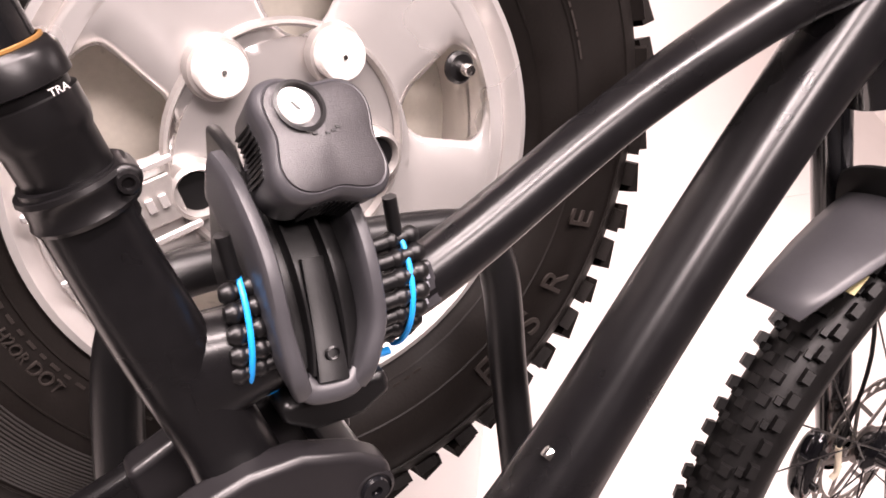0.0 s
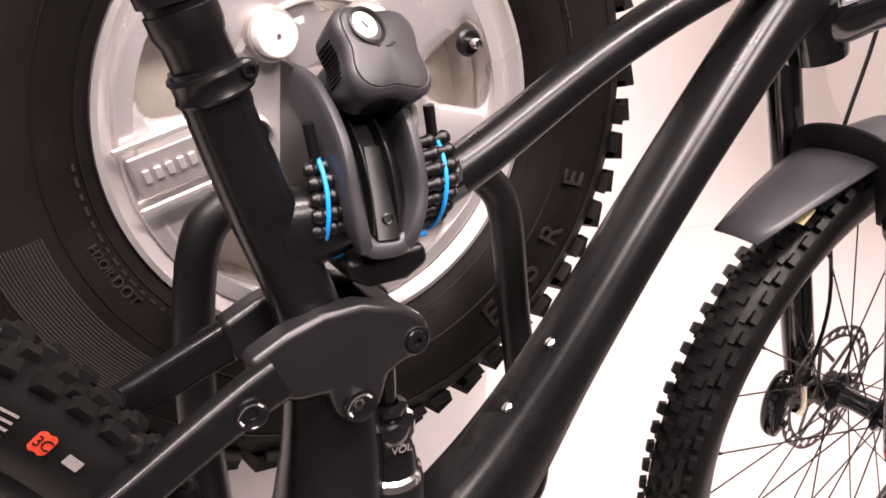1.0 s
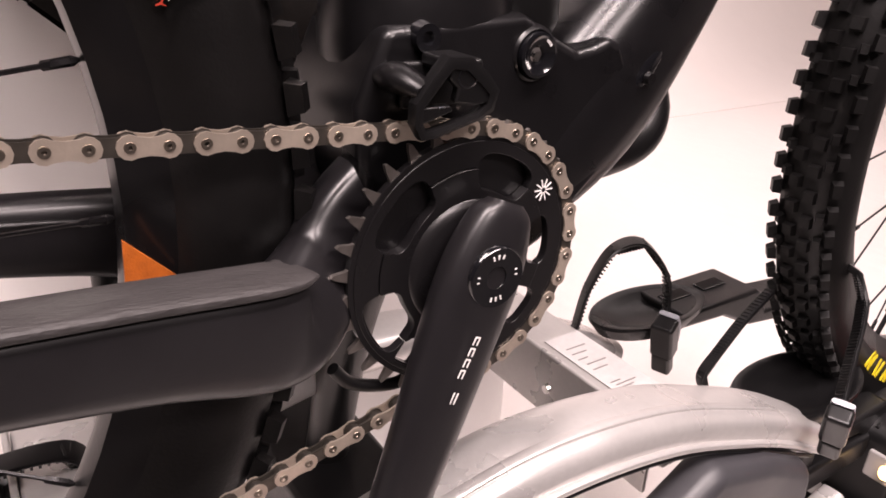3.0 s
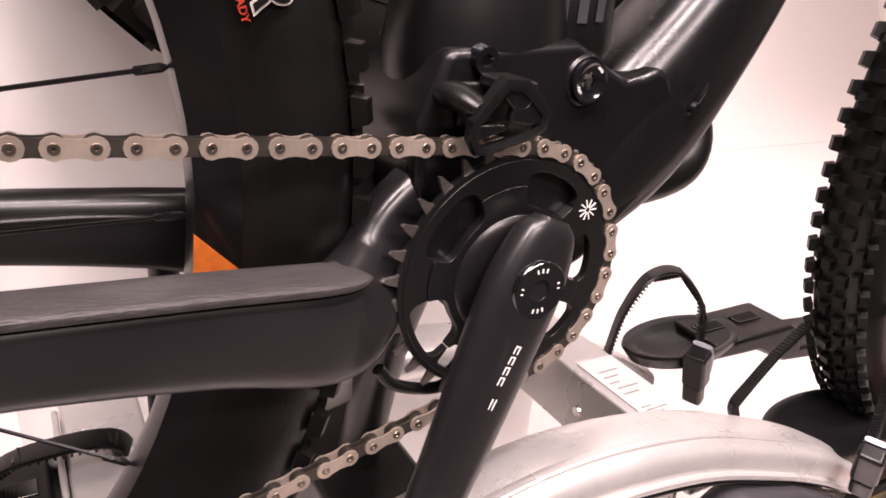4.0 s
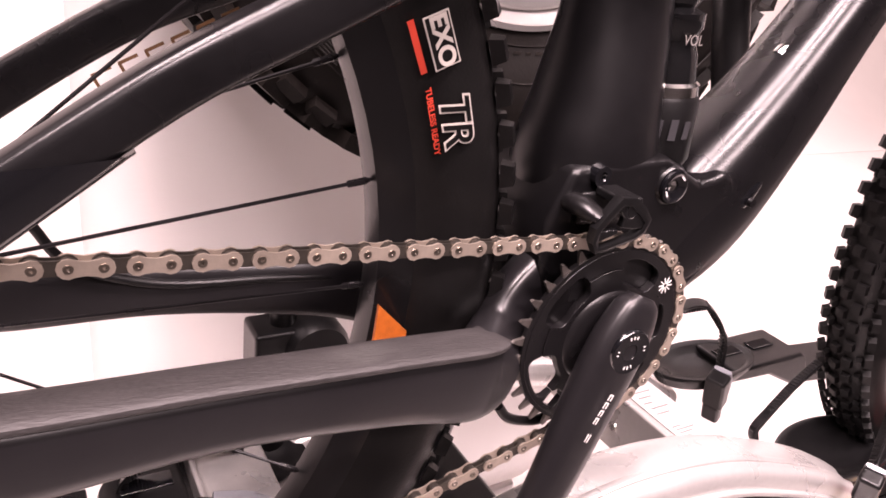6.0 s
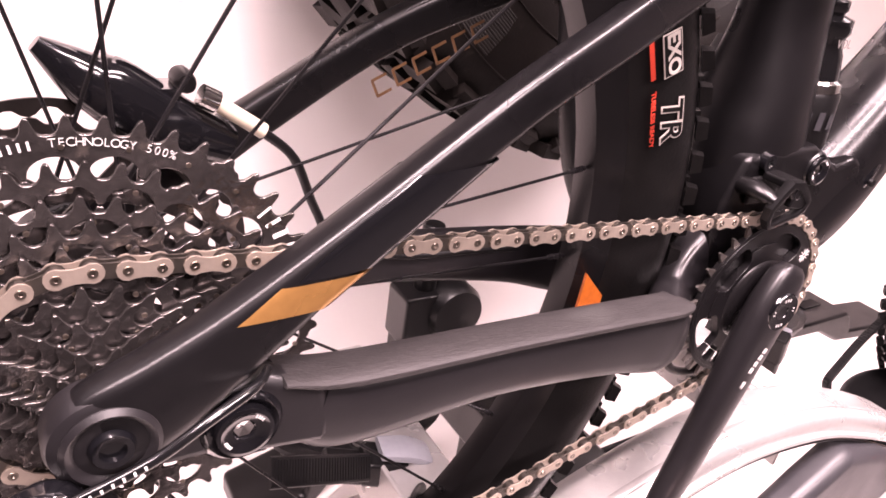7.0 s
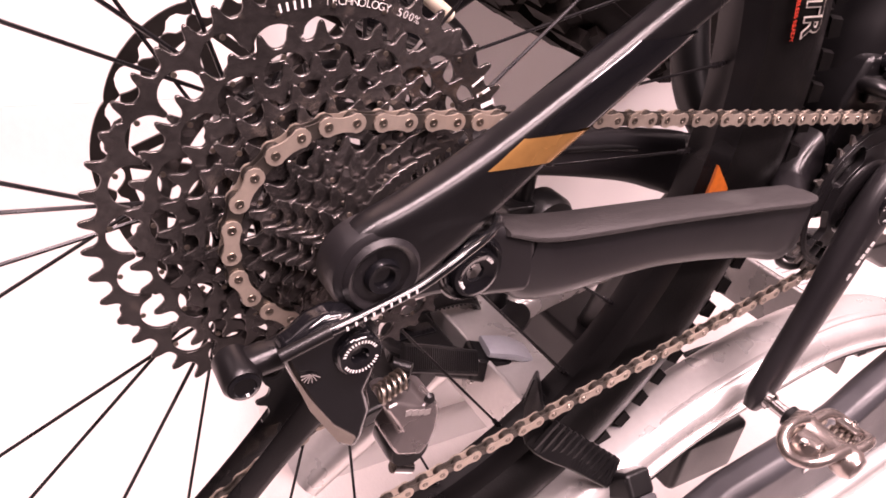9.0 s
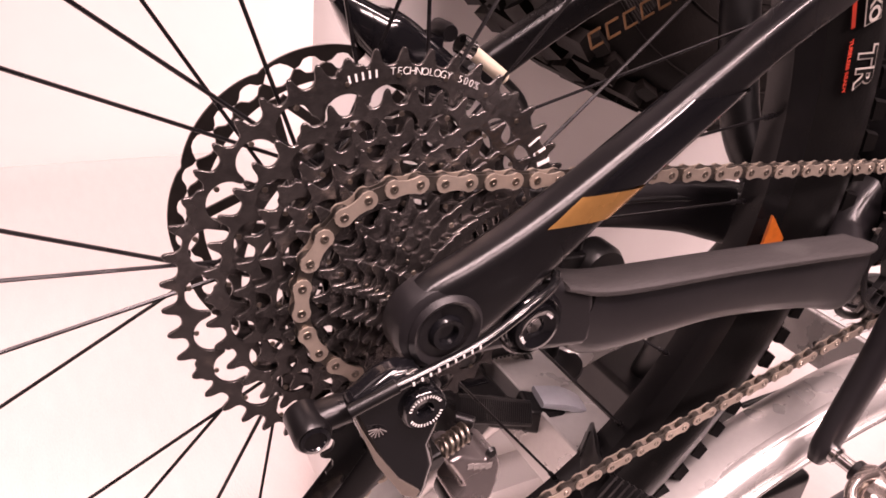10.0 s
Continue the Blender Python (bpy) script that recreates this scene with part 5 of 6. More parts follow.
for yy in (-0.052, -0.034):
    part("cage_plate", G().sweep([(UP.x + 0.010, yy, UP.z + 0.008, .0012, .012), (UP.x - 0.030, yy, UP.z - 0.045, .0012, .009), (LP.x, yy, LP.z, .0012, .013)], n=16, e=3), ALLOYB, der)
for c in (UP, LP):
    tr = tooth_radii(13, h=0.003, d=0.003)
    part("jockey_wheel", G().ring(tr, [0.006] * len(tr), -0.0011, 0.0011, tuple(c)), PLASTIC, der)
part("barrel_adjuster", G().tube([(-0.410, -0.082, 0.8095), (-0.3985, -0.082, 0.804)], 0.0036, 12), CHROME, der)
cab = part("gear_cable", G().tube([(-0.372, -0.080, 0.952), (-0.381, -0.090, 0.952), (-0.399, -0.098, 0.949), (-0.420, -0.100, 0.938), (-0.445, -0.1, 0.929), (-0.462, -0.1, 0.924), (-0.478, -0.098, 0.917)], 0.0023, 12), FORKB, bike, "black gear cable housing with white print")
part("cable_ferrule", G().tube([(-0.460, -0.1, 0.9245), (-0.480, -0.0985, 0.916)], 0.0029, 12), PLASTIC, cab)
for i in range(9):
    u = i / 8
    strip(0.0009, 0.0018, pose(-0.424 - 0.030 * u, -0.1026, 0.9372 - 0.0112 * u) @ FACE @ pose(0, 0, 0, 0, 0, 12), WHITEINK, cab, "white_mark", 0.0003)

# rear brake on the far stay
rb = part("rear_caliper", G().sweep([(-0.436, 0.052, 1.052, .004, .004), (-0.426, 0.052, 1.044, .011, .009), (-0.416, 0.052, 1.036, .015, .013), (-0.405, 0.052, 1.030, .017, .016), (-0.378, 0.052, 1.012, .017, .015), (-0.352, 0.052, 1.000, .012, .011)], n=16, e=3).box((-0.388, 0.05, 1.026), (0.02, 0.02, 0.016)), GLOSSB, bike, "glossy black rear brake caliper")
part("caliper_bolt", G().lathe([(0.0, -0.004), (0.0045, -0.004), (0.0055, 0.0), (0.0055, 0.012), (0.0, 0.014)], (-0.374, 0.044, 1.036), 16), ALLOYB, rb)
part("banjo", G().tube([(-0.368, 0.040, 1.031), (-0.360, 0.040, 1.027)], 0.0058, 14), CHROME, rb)
part("hose_sleeve", G().tube([(-0.362, 0.040, 1.028), (-0.336, 0.040, 1.011)], 0.0042, 14), IVORY, rb, "ivory hose sleeve")
part("brake_hose", G().tube([(-0.338, 0.040, 1.012), (-0.318, 0.042, 0.994), (-0.302, 0.047, 0.960), (-0.285, 0.05, 0.935), (-0.24, 0.052, 0.917), (-0.17, 0.05, 0.913), (-0.12, 0.05, 0.905), (-0.09, 0.045, 0.89)], 0.0027, 10), PLASTIC, rb)

# ---------- the carrier ----------
rack = thing("bike_carrier", "silver and black towbar bicycle carrier with arched rails", "bike rack", (0.1, 0.12, 0.45))


def arch(y, dz, label=""):
    pts = [(-0.34, 0.530), (-0.25, 0.605), (-0.17, 0.665), (-0.10, 0.703), (0.0, 0.731), (0.08, 0.740), (0.18, 0.727), (0.27, 0.697), (0.34, 0.668), (0.40, 0.636)]
    return part("arched_rail", G().sweep([(x, y, z + dz, .029, .0185) for x, z in pts], n=28, k=5, e=3.2), SILVER, rack, label)


near_arch = arch(-0.034, 0.0, "satin silver arched rail")
# black strip laid on the rail in place of the shade in its groove
g = G().sweep([(-0.25, -0.0635, 0.592, .002, .0022), (-0.10, -0.0635, 0.690, .002, .0022), (0.0, -0.0635, 0.7185, .002, .0022), (0.08, -0.0635, 0.7275, .002, .0022), (0.18, -0.0635, 0.7145, .002, .0022), (0.27, -0.0635, 0.6845, .002, .0022), (0.39, -0.0635, 0.628, .002, .0022)], n=8, k=6)
part("rail_groove", g, PLASTIC, near_arch)
RAIL = ((-0.34, 0.530), (-0.25, 0.605), (-0.17, 0.665), (-0.10, 0.703), (0.0, 0.731), (0.08, 0.740), (0.18, 0.727), (0.27, 0.697), (0.34, 0.668), (0.40, 0.636))
part("rail_lip", G().sweep([(x, -0.0640, z - 0.0060, .0035, .0028) for x, z in RAIL], n=12, k=5, e=3), SILVER, near_arch)
part("rail_ridge", G().sweep([(x, -0.048, z + 0.0180, .0040, .0022) for x, z in RAIL], n=12, k=5, e=3), SILVER, near_arch)
far_arch = arch(0.200, -0.045)
# grey fairing below the near rail and the lower cross bar
fair = [(-0.10, 0.560), (-0.02, 0.602), (0.08, 0.622), (0.14, 0.640), (0.18, 0.668), (0.225, 0.695), (0.30, 0.672), (0.365, 0.640), (0.372, 0.600), (0.33, 0.565), (0.20, 0.545), (0.05, 0.520), (-0.10, 0.500)]
part("rail_fairing", G().prism(fair, -0.082, -0.045), PLASTICG, rack, "dark grey plastic fairing", bevel=0.014, seg=4)
g = G()
for i in range(5):
    g.box((0, 0, 0), (0.008, 0.001, 0.014), pose(0.085 + 0.0105 * i, -0.0826, 0.598 + 0.0035 * i, 0, -18, 0))
part("maker_mark", g, WHITEINK, rack)
g = G().sweep([(-0.20, -0.085, 0.430, .012, .016), (-0.05, -0.085, 0.475, .012, .016), (0.2, -0.085, 0.530, .012, .016), (0.42, -0.08, 0.575, .012, .016)], n=18, e=4)
part("lower_bar", g, SILVER, rack)
# beams that join the two bays
for x in (-0.17, 0.268):
    part("cross_beam", G().box((x, 0.13, 0.660), (0.060, 0.30, 0.030)), SILVER, rack, bevel=0.004)
    part("beam_flank", G().box((x - 0.033, 0.12, 0.648), (0.005, 0.26, 0.066)), SILVER, rack, bevel=0.002)
    part("beam_bolt", G().lathe([(0.0, -0.003), (0.0045, -0.003), (0.0055, 0.0)], (0, 0, 0), 16, pose(x - 0.0355, 0.115, 0.645, 0, 0, -90)), CHROME, rack)
part("paper_label", G().box((0.272, 0.09, 0.6760), (0.044, 0.11, 0.001)), LABELP, rack, "printed paper label")
g = G()
for i in range(9):
    g.box((0.262 + 0.004 * (i % 3), 0.046 + (0.005 if i < 4 else 0.0095) * i, 0.6768), (0.012 + 0.006 * (i % 3), 0.0013, 0.0004))
tagged(part("label_print", g, GREYINK, rack), kind="stuff")
part("tow_frame", G().box((0.04, 0.22, 0.56), (0.10, 0.46, 0.07)).box((0.04, 0.24, 0.40), (0.06, 0.06, 0.30)), PLASTIC, rack, bevel=0.008)
part("foot_post", G().box((0.04, 0.24, 0.14), (0.07, 0.07, 0.28)).box((0.04, 0.24, 0.01), (0.30, 0.30, 0.02)), PLASTIC, rack, bevel=0.006)
part("cable", G().tube([(0.02, 0.05, 0.66), (0.12, 0.03, 0.69), (0.20, 0.05, 0.68), (0.26, 0.08, 0.62)], 0.0032, 10), PLASTIC, rack, "black loose cable")
# upright hoop
g = G().tube([(0.02, 0.150, 1.226), (0.11, 0.150, 1.228), (0.20, 0.150, 1.226), (0.228, 0.150, 1.215), (0.251, 0.148, 1.180), (0.264, 0.135, 1.08), (0.268, 0.100, 0.965), (0.262, 0.075, 0.915), (0.22, 0.066, 0.895), (0.11, 0.066, 0.892), (0.0, 0.066, 0.895), (-0.040, 0.075, 0.915), (-0.055, 0.10, 0.965), (-0.056, 0.135, 1.08), (-0.046, 0.148, 1.180), (-0.022, 0.150, 1.215)], 0.0165, 22, 6, closed=True)
part("hoop_post", G().tube([(0.04, 0.075, 0.90), (0.04, 0.15, 0.75), (0.04, 0.20, 0.58)], 0.02, 18), PLASTIC, rack)
part("hoop", g, PLASTIC, rack, "black tubular hoop")


def wheel_tray(x, y, z, front, label, L=1.0, drop=0.0):
    """A shallow oval dish with a raised lip and slots, on a bar that carries on past it."""
    s = 1 if front else -1
    t = part("wheel_dish", G().lathe([(0.0, 0.002), (0.034, 0.002), (0.044, -0.001), (0.056, -0.006), (0.064, -0.009), (0.069, -0.009), (0.070, -0.005), (0.060, 0.010), (0.0, 0.013)], (0, 0, 0), 48, pose(x, y, z, 90, 0, 0) @ Matrix.Diagonal((1.25, 1, 0.62, 1)) @ pose(0, 0, 0, 180, 0, 0)), PLASTIC, rack, label)
    part("tray_arm", G().prism([(x + 0.02 * s, z - 0.012 - drop), (x + 0.02 * s, z + 0.007 - drop), (x + 0.16 * L * s, z + 0.007 - drop), (x + 0.175 * L * s, z - 0.002 - drop), (x + 0.19 * L * s, z - 0.030 - drop), (x + 0.34 * L * s, z - 0.045 - drop), (x + 0.34 * L * s, z - 0.068 - drop), (x + 0.16 * L * s, z - 0.045 - drop), (x + 0.10 * L * s, z - 0.016 - drop)][::s], y - 0.036, y + 0.036), PLASTIC, t, bevel=0.005)
    if drop:
        return t
    for dx in (0.05, 0.115):
        part("dish_slot", G().box((x + dx * s, y + 0.004, z + 0.0075), (0.042, 0.018, 0.003)), GLOSSB, t, bevel=0.001)
    return t


wheel_tray(0.432, -0.015, 0.655, True, "black oval wheel dish", 0.8, 0.045)
wheel_tray(0.445, 0.180, 0.640, True, "black oval wheel dish, empty")
wheel_tray(-0.190, 0.170, 0.662, False, "black oval wheel dish, empty", 0.36)
wheel_tray(-0.330, -0.02, 0.560, False, "black oval wheel dish", 0.28, 0.02)


def strap(pts, w, label, side=(0, 1, 0), ribs=True):
    ob = thing("ratchet_strap", label, "strap", pts[0], "wheel straps")
    b = part("band", G().sweep([(*p, w, 0.0020) for p in pts], n=10, k=6, e=5, side=side), PLASTIC, ob)
    g = G()
    total = len(pts) * 9
    for i in range(total):
        u = (i + 0.5) / total * (len(pts) - 1)
        k = min(int(u), len(pts) - 2)
        a, c = Vector(pts[k]), Vector(pts[k + 1])
        d = c - a
        p = a + d * (u - k)
        S = Vector(side)
        T = d.normalized()
        S = (S - T * S.dot(T)).normalized()
        N = T.cross(S)
        m = Matrix((T, S, N)).transposed().to_4x4()
        m.translation = p
        g.box((0, 0, 0), (0.0018, w * 1.5, 0.0058), m)
    tagged(part("band_tooth", g, PLASTIC, ob), kind="stuff")
    return ob


def buckle(ob, m, colour):
    part("buckle_body", G().box((0, 0, 0), (0.022, 0.026, 0.050), m).box((0.004, 0, -0.036), (0.016, 0.022, 0.03), m), PLASTIC, ob, bevel=0.004)
    part("buckle_lever", G().sweep([(-0.012, 0, 0.026, .011, .003), (-0.0165, 0, 0.006, .012, .004), (-0.015, 0, -0.016, .011, .003)], n=12, e=4, m=m), colour, ob, "grey buckle lever")


s1 = strap([(0.322, 0.176, 0.652), (0.331, 0.174, 0.702), (0.358, 0.172, 0.741), (0.402, 0.169, 0.742), (0.436, 0.158, 0.702), (0.436, 0.148, 0.657)], 0.010, "black ribbed wheel strap standing in a loop", side=(0.5, 0.8, 0))
buckle(s1, pose(0.416, 0.130, 0.640, 0, 22, 200), GREYBUCK)
s2 = strap([(0.352, -0.090, 0.690), (0.374, -0.078, 0.711), (0.395, -0.068, 0.728), (0.418, -0.057, 0.748), (0.438, -0.045, 0.765), (0.440, -0.033, 0.785), (0.430, -0.026, 0.792)], 0.006, "black ribbed strap round the front tyre", side=(0.6, 0.8, 0))
buckle(s2, pose(0.358, -0.088, 0.690, 0, 28, 200) @ Matrix.Diagonal((0.8, 0.8, 0.8, 1)), GREYBUCK)
s3 = strap([(0.405, 0.020, 0.752), (0.360, 0.014, 0.735), (0.325, 0.008, 0.718), (0.300, 0.003, 0.705), (0.304, 0.0, 0.690), (0.330, -0.002, 0.676)], 0.005, "black strap hook beside the dish", side=(0.3, 0.9, 0))
s4 = strap([(-0.20, 0.045, 0.600), (-0.200, 0.04, 0.69), (-0.238, 0.0, 0.735), (-0.262, -0.040, 0.738), (-0.225, -0.052, 0.712), (-0.185, -0.056, 0.680)], 0.013, "black ribbed strap round the rear tyre", side=(0.5, 0.3, 0.7))
g = G()
for i in range(11):
    g.box((0, 0, 0), (0.003, 0.003, 0.026), pose(-0.262 + 0.0062 * i, -0.0465 - 0.0012 * i, 0.742 - 0.0048 * i, 0, 40, 0))
part("strap_rib", g, PLASTIC, s4)
buckle(s4, pose(-0.175, -0.058, 0.668, 0, -48, 90), PLASTICG)
s5 = strap([(-0.262, 0.180, 0.640), (-0.256, 0.180, 0.676), (-0.228, 0.182, 0.692), (-0.168, 0.186, 0.687), (-0.150, 0.187, 0.655)], 0.011, "black strap loop on the empty dish", side=(0.3, 0.9, 0))
s6 = strap([(-0.315, 0.070, 0.738), (-0.285, 0.078, 0.722), (-0.250, 0.090, 0.700), (-0.215, 0.100, 0.680)], 0.012, "black strap end with grey buckle", side=(0.2, 0.6, 0.7))
buckle(s6, pose(-0.185, 0.108, 0.664, 0, 105, -12) @ Matrix.Diagonal((1.2, 1.3, 1.3, 1)), GREYBUCK)
# second clamp head on the empty bay, seen behind the chain
g = G().box((-0.128, 0.195, 0.765), (0.045, 0.04, 0.055)).tube([(-0.122, 0.195, 0.78), (-0.120, 0.195, 0.86)], 0.011, 16)
cl = thing("clamp_head", "black clamp head with round knob on the empty bay", "clamp", (-0.128, 0.195, 0.65))
part("clamp_block", g.tube([(-0.128, 0.195, 0.75), (-0.128, 0.19, 0.62)], 0.012, 12), PLASTIC, cl, bevel=0.004)
part("clamp_knob", G().lathe([(0.0, -0.02), (0.026, -0.018), (0.030, -0.01), (0.030, 0.012), (0.0, 0.014)], (-0.096, 0.185, 0.770), 28), PLASTIC, cl)

# tail light
tl = thing("tail_light", "lit tail light with red and clear lens in black housing", "tail light", (0.62, -0.06, 0.50))
part("housing", G().prism([(0.528, 0.500), (0.528, 0.590), (0.540, 0.603), (0.600, 0.612), (0.680, 0.606), (0.708, 0.590), (0.708, 0.505), (0.600, 0.490)], -0.090, -0.020), PLASTIC, tl, "black plastic lamp housing", bevel=0.007, seg=3)
part("housing_ridge", G().sweep([(0.534, -0.056, 0.598, .002, .002), (0.600, -0.056, 0.613, .002, .002), (0.680, -0.056, 0.607, .002, .002), (0.704, -0.056, 0.594, .002, .002)], n=10), PLASTIC, tl)
part("lower_guard", G().sweep([(0.500, -0.062, 0.500, .05, .005), (0.560, -0.066, 0.474, .058, .006), (0.650, -0.066, 0.470, .058, .006), (0.722, -0.060, 0.492, .05, .005), (0.750, -0.056, 0.520, .04, .004)], n=16, e=3), PLASTIC, tl)
part("red_lens", G().prism([(0.5440, 0.5640), (0.5440, 0.5850), (0.600, 0.5930), (0.700, 0.5930), (0.728, 0.5850), (0.728, 0.500), (0.690, 0.500), (0.690, 0.562), (0.640, 0.572)], -0.112, -0.088), REDLENS, tl, "red plastic lens", bevel=0.003)
part("red_lens_cap", G().box((0.718, -0.066, 0.582), (0.022, 0.046, 0.020)), REDLENS, tl, bevel=0.004)
part("clear_lens", G().prism([(0.5440, 0.4930), (0.5440, 0.5610), (0.640, 0.5690), (0.6875, 0.5590), (0.6875, 0.500), (0.600, 0.484)], -0.108, -0.090), CLEARLENS, tl, "clear ribbed lens", bevel=0.003)
for i in range(9):
    part("lens_rib", G().box((0.560 + 0.014 * i, -0.0935, 0.526), (0.0030, 0.004, 0.052)), CLEARLENS, tl)
part("red_reflector", G().box((0.655, -0.0925, 0.532), (0.058, 0.005, 0.040)), REDINK, tl, "red reflector panel")
part("reflector", G().box((0.598, -0.0915, 0.525), (0.100, 0.003, 0.060)), CHROME, tl)
part("lamp_window", G().box((0.5265, -0.076, 0.562), (0.006, 0.034, 0.032)), CLEARLENS, tl, "clear amber-lit window", bevel=0.003)
part("lamp_dish", G().box((0.5300, -0.076, 0.562), (0.004, 0.030, 0.028)), CHROME, tl)
part("bulb", G().lathe([(0.0, -0.008), (0.006, -0.006), (0.008, 0.0), (0.006, 0.006), (0.0, 0.008)], (0, 0, 0), 16, pose(0.5230, -0.082, 0.563, 0, 0, 90)), LAMPGLOW, tl, "glowing bulb")
part("light_bracket", G().box((0.47, -0.040, 0.575), (0.13, 0.03, 0.03)).box((0.42, -0.03, 0.61), (0.03, 0.04, 0.07)), PLASTIC, tl, bevel=0.005)

# clamp arm that holds the top tube
clamp = thing("frame_clamp", "grey plastic frame clamp with lobed locking knob", "clamp", (0.03, 0.10, 1.25))
cdir = pose(0.0265, -0.006, 1.3445, -38, 0, 10) @ Matrix.Diagonal((0.86, 0.88, 0.86, 1))   # the knob's axis is this pose's y axis


def lobes(a, r):
    return 0.97 + 0.135 * math.cos(4 * (a - radians(42))) if r > 0.012 else 1.0


knob = part("knob", G().lathe([(0.030, 0.026), (0.0345, 0.022), (0.0368, 0.0), (0.0372, -0.006), (0.0362, -0.0092), (0.0335, -0.0112), (0.0320, -0.0105)], (0, 0, 0), 128, cdir, wob=lobes), PLASTICG, clamp, "lobed knob with ribbed sides", angle=50)
part("knob_face", G().lathe([(0.0328, -0.0085), (0.0322, -0.0118), (0.026, -0.0140), (0.0, -0.0155)], (0, 0, 0), 128, cdir, wob=lobes), KNOBM, knob, "pebbled knob face", angle=50)
part("lock_recess", G().lathe([(0.0128, -0.0142), (0.0140, -0.0162), (0.0120, -0.0166), (0.0108, -0.0125)], (-0.0115, 0, 0.0150), 40, cdir), PLASTIC, knob)
part("lock_barrel", G().lathe([(0.0, -0.0160), (0.0092, -0.0158), (0.0100, -0.0150), (0.0100, -0.01)], (-0.0135, 0, 0.0155), 32, cdir), PEARL, knob, "bright key lock")
part("key_slot", G().box((0, 0, 0), (0.0014, 0.0006, 0.0060), cdir @ pose(-0.0140, -0.0163, 0.0150, 0, -35, 0)), PLASTIC, knob)
g = G()
for i in range(6):
    a = radians(238 + 14 * i)
    if i not in (2,):
        g.box((0, 0, 0), (0.0026, 0.0005, 0.0013), cdir @ pose(-0.004 + 0.015 * math.cos(a), -0.0157, 0.014 + 0.015 * math.sin(a), 0, 0, 0))
part("knob_mark", g, PLASTIC, knob)
g = G()
for i in range(72):
    a = radians(5 * i)
    if math.cos(4 * (a - radians(42))) < 0.1:
        rr = 0.0364 * lobes(a, 0.03)
        g.box((0, 0, 0), (0.0022, 0.018, 0.0014), cdir @ pose(rr * math.cos(a), 0.010, rr * math.sin(a), 0, -5 * i, 0))
tagged(part("knob_rib", g, PLASTIC, knob), kind="stuff")
# U-shaped arm: two cheeks that meet in a rounded toe, a dark trough and a tongue between them
ARM = ((0.0150, 0.034, 1.322, 0.0235, 0.015), (0.0175, 0.010, 1.312, 0.0235, 0.018), (0.0215, -0.010, 1.291, 0.0230, 0.0175), (0.0245, -0.021, 1.264, 0.0225, 0.014), (0.0240, -0.028, 1.246, 0.0180, 0.010), (0.0235, -0.029, 1.234, 0.0130, 0.006))
for sx in (-1, 1):
    part("cheek", G().sweep([(x + sx * w, y, z, .0048, h) for x, y, z, w, h in ARM], n=20, e=3.6, side=(1, 0, 0)), PLASTICG, clamp, "smooth grey clamp cheek")
part("arm_toe", G().sweep([(0.0105, -0.027, 1.2385, .0065, .0060), (0.0160, -0.029, 1.2345, .0075, .0060), (0.0310, -0.029, 1.2345, .0075, .0060), (0.0370, -0.027, 1.2385, .0065, .0060)], n=18, e=3.0, side=(0, 1, 0)), PLASTICG, clamp, "rounded grey clamp toe")
part("trough", G().sweep([(x, y + 0.006, z - 0.003, w * 0.9, .0035) for x, y, z, w, h in ARM[:5]], n=14, e=4, side=(1, 0, 0)), PLASTIC, clamp)
g = G()
for dx in (-0.0085, 0.0085):
    g.sweep([(x + dx, y - 0.000, z - 0.004, .0012, h * 0.45) for x, y, z, w, h in ARM[:5]], n=10, e=4, side=(1, 0, 0))
part("trough_ribs", g, PLASTIC, clamp)
part("tongue", G().sweep([(0.0235, -0.008, 1.292, .0062, .0018), (0.0245, -0.020, 1.265, .0068, .0022), (0.0240, -0.0330, 1.240, .0078, .0028)], n=12, e=4, side=(1, 0, 0)), PLASTIC, clamp)
part("tongue_pin", G().lathe([(0.0024, -0.001), (0.0031, -0.0018), (0.0038, -0.001)], (0.0243, -0.0300, 1.2530), 18), PLASTIC, clamp)
part("back_jaw", G().sweep([(0.050, 0.150, 1.252, .018, .020), (0.046, 0.11, 1.275, .018, .020), (0.034, 0.07, 1.300, .017, .020), (0.022, 0.035, 1.322, .015, .014), (0.0205, 0.012, 1.332, .014, .013)], n=18, e=3, side=(1, 0, 0)), PLASTICG, clamp)
plate = [(0.094, 1.334), (0.060, 1.330), (0.040, 1.316), (0.028, 1.296), (0.030, 1.262), (0.050, 1.242), (0.080, 1.236), (0.098, 1.25)]
part("side_plate", G().prism([(y, z) for y, z in plate], -0.004, 0.004, pose(0.006, 0, 0, 0, 0, 90)), PLASTIC, clamp, bevel=0.003)
part("hoop_grip", G().lathe([(0.018, -0.02), (0.027, -0.018), (0.027, 0.018), (0.018, 0.02)], (0, 0, 0), 28, pose(0.050, 0.150, 1.230, 0, 0, 90)), PLASTIC, clamp)
part("lower_lug", G().prism([(0.002, 1.224), (0.058, 1.230), (0.062, 1.217), (0.046, 1.206), (0.020, 1.204), (0.004, 1.212)], -0.022, 0.022), PLASTIC, clamp, bevel=0.005)

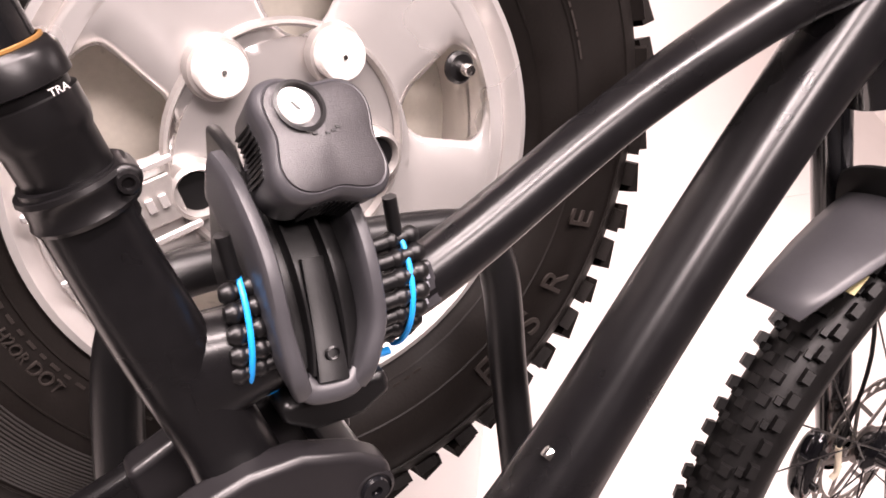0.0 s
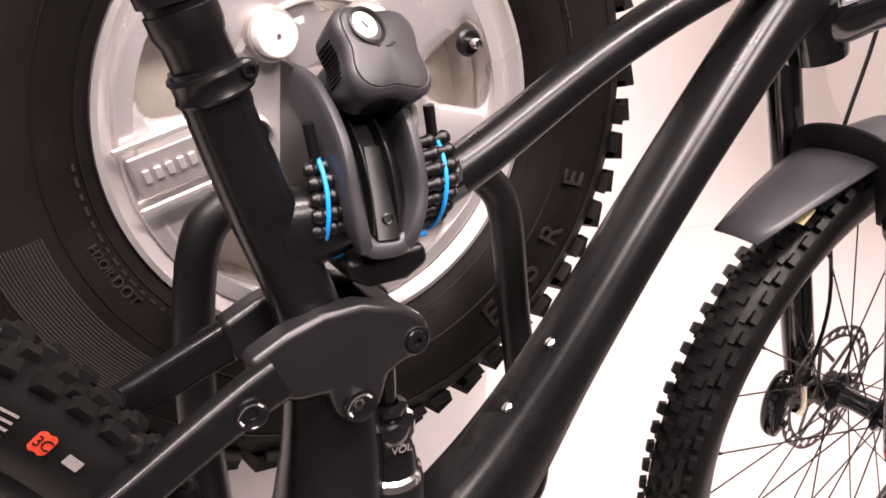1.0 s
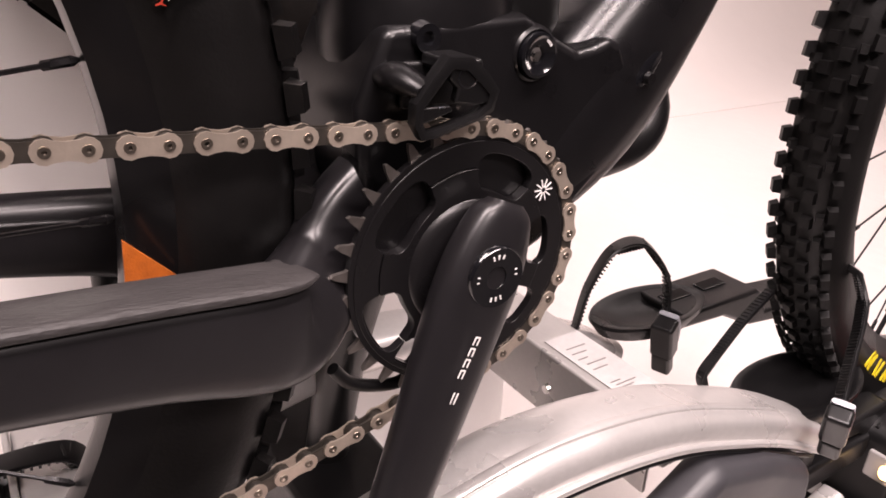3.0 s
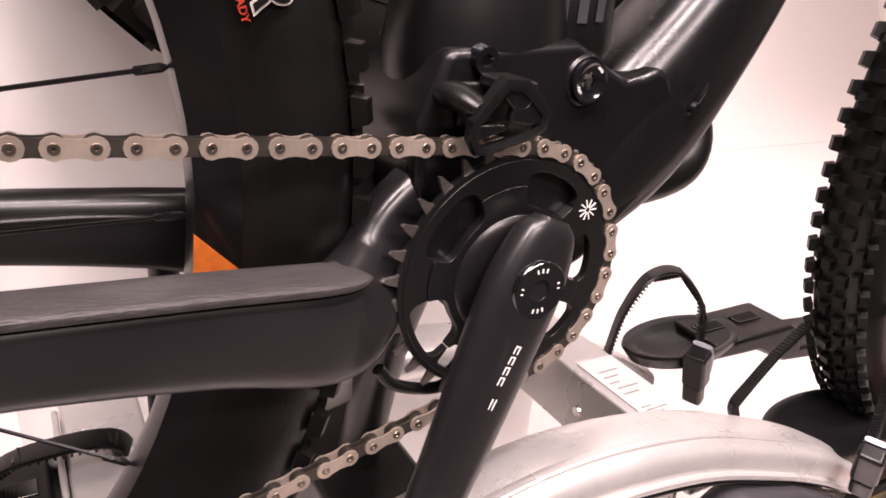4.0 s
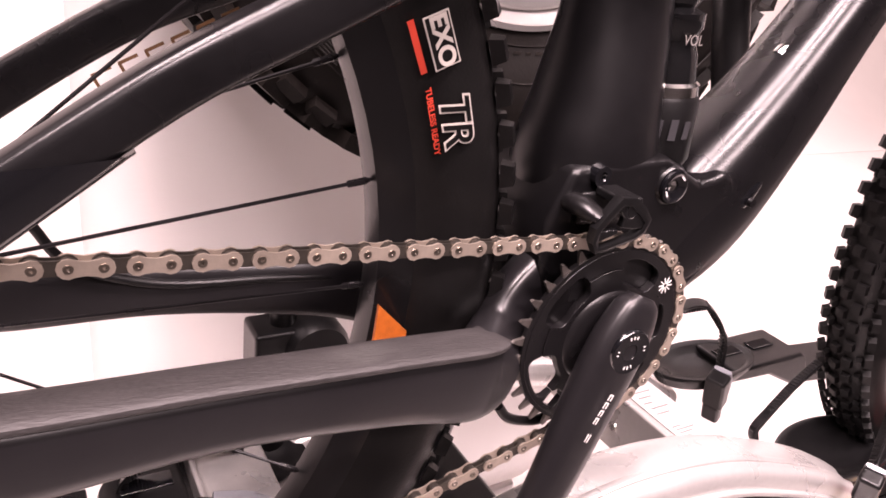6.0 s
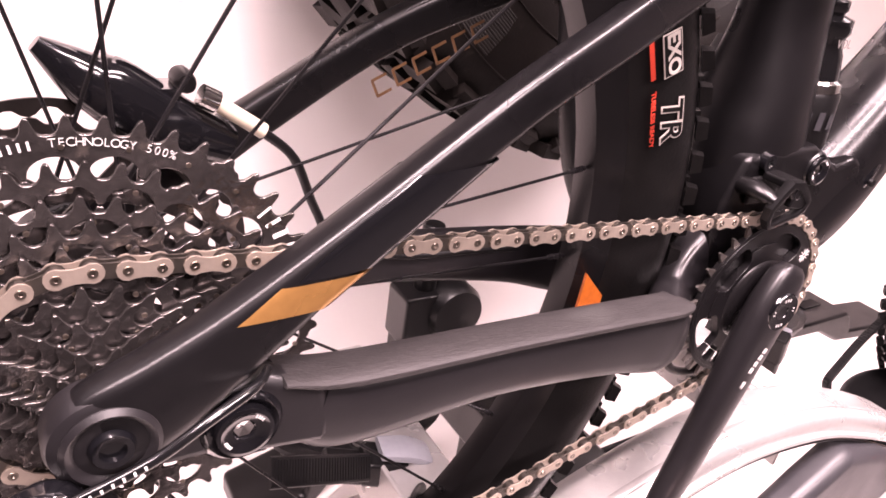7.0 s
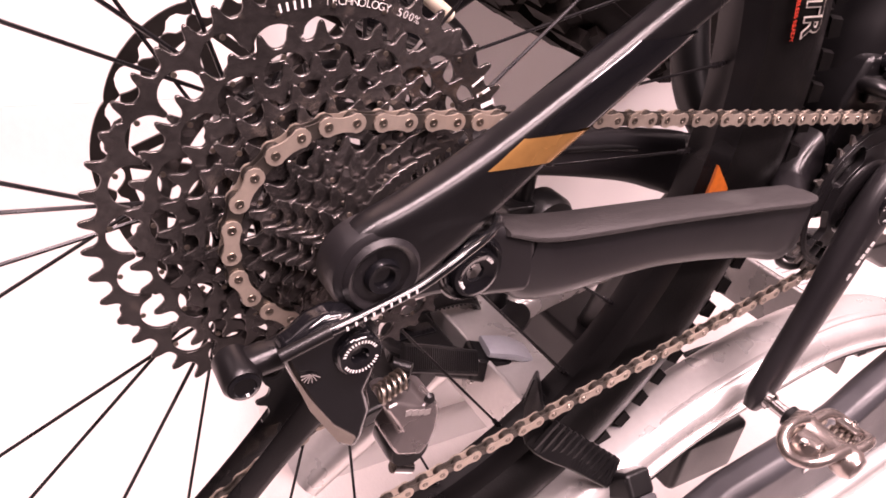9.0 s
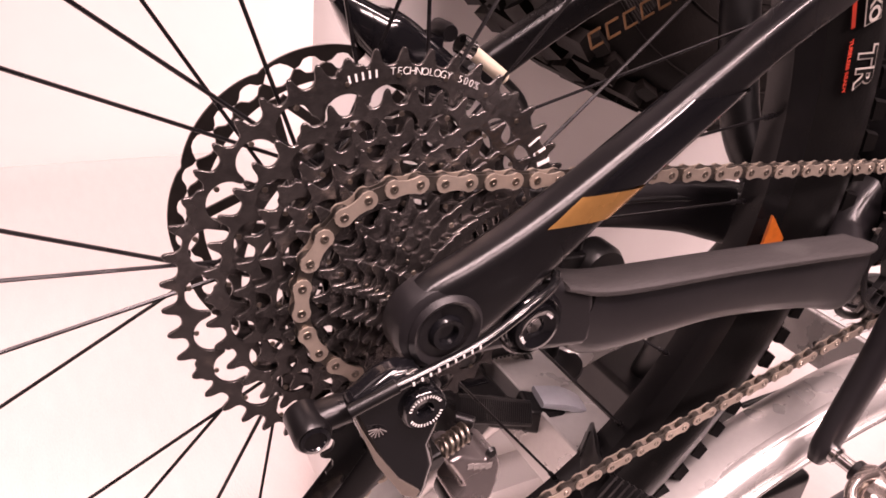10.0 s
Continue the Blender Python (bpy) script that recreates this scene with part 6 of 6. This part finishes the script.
# segmented protector round the top tube
prot = thing("frame_protector", "black segmented frame protector threaded with blue cord", "protector", (0.055, -0.03, 1.27))
for i in range(8):
    th = radians(55 - 17.5 * i)      # angle round the tube; 0 faces the viewer
    cy, cz = -0.0345 * math.cos(th), 1.2625 + 0.0345 * math.sin(th)
    for x0, x1 in ((0.006, 0.027), (0.072, 0.107)):
        s = 0.16
        rod = G().tube([(x0, cy, cz + s * (x0 - 0.05)), (x1, cy, cz + s * (x1 - 0.05))], 0.0044, 12, 2)
        rb_ = part("rod", rod, PLASTIC, prot, "ribbed black rod" if i == 0 else "")
        for xx in ((x0 - 0.001, x0 + 0.010) if x0 < 0.05 else (x1 - 0.010, x1 + 0.002)):
            part("bead", G().lathe([(0.0, -0.0052), (0.0036, -0.0045), (0.0056, -0.001), (0.0056, 0.001), (0.0036, 0.0045), (0.0, 0.0052)], (0, 0, 0), 14, pose(xx, cy, cz + s * (xx - 0.05), 0, 0, 90)), PLASTIC, rb_)
for x in (0.0105, 0.1025):
    cord = [(x, -0.0385 * math.cos(radians(62 - 9 * i)), 1.2625 + 0.10 * (x - 0.05) + 0.0385 * math.sin(radians(62 - 9 * i))) for i in range(15)]
    part("cord", G().tube(cord, 0.0017, 8, 3, side=(1, 0, 0)), BLUECORD, prot, "bright blue cord")
    part("cord_end", G().tube([(x - 0.002, -0.019, 1.296 + 0.1 * (x - 0.05)), (x - 0.007, -0.019, 1.318 + 0.1 * (x - 0.05))], 0.0042, 12), PLASTIC, prot)
for x0, x1 in ((0.014, 0.030), (0.070, 0.099)):
    part("cord", G().tube([(x0, -0.020, 1.226 + 0.1 * (x0 - 0.05)), (x1, -0.020, 1.226 + 0.1 * (x1 - 0.05))], 0.0024, 8), BLUECORD, prot)
part("rubber_tab", G().box((0, 0, 0), (0.017, 0.006, 0.030), pose(0.115, -0.029, 1.272, 0, -22, 0)), PLASTICG, prot, "grey rubber tab with raised marks", bevel=0.003)
g = G()
for i in range(4):
    g.box((0, 0, 0), (0.0022, 0.001, 0.0032), pose(0.115, -0.0325, 1.280 - 0.0052 * i, 0, -22, 0))
part("tab_mark", g, GREYBUCK, prot)

# the protector sits round the tube
prot.location = Vector((0.0242 + (prot.location.x - 0.05) * 0.876, 0.013 + prot.location.y * 0.92, 1.260 + (prot.location.z - 1.2625) * 0.92))
prot.scale = (0.876, 0.92, 0.92)
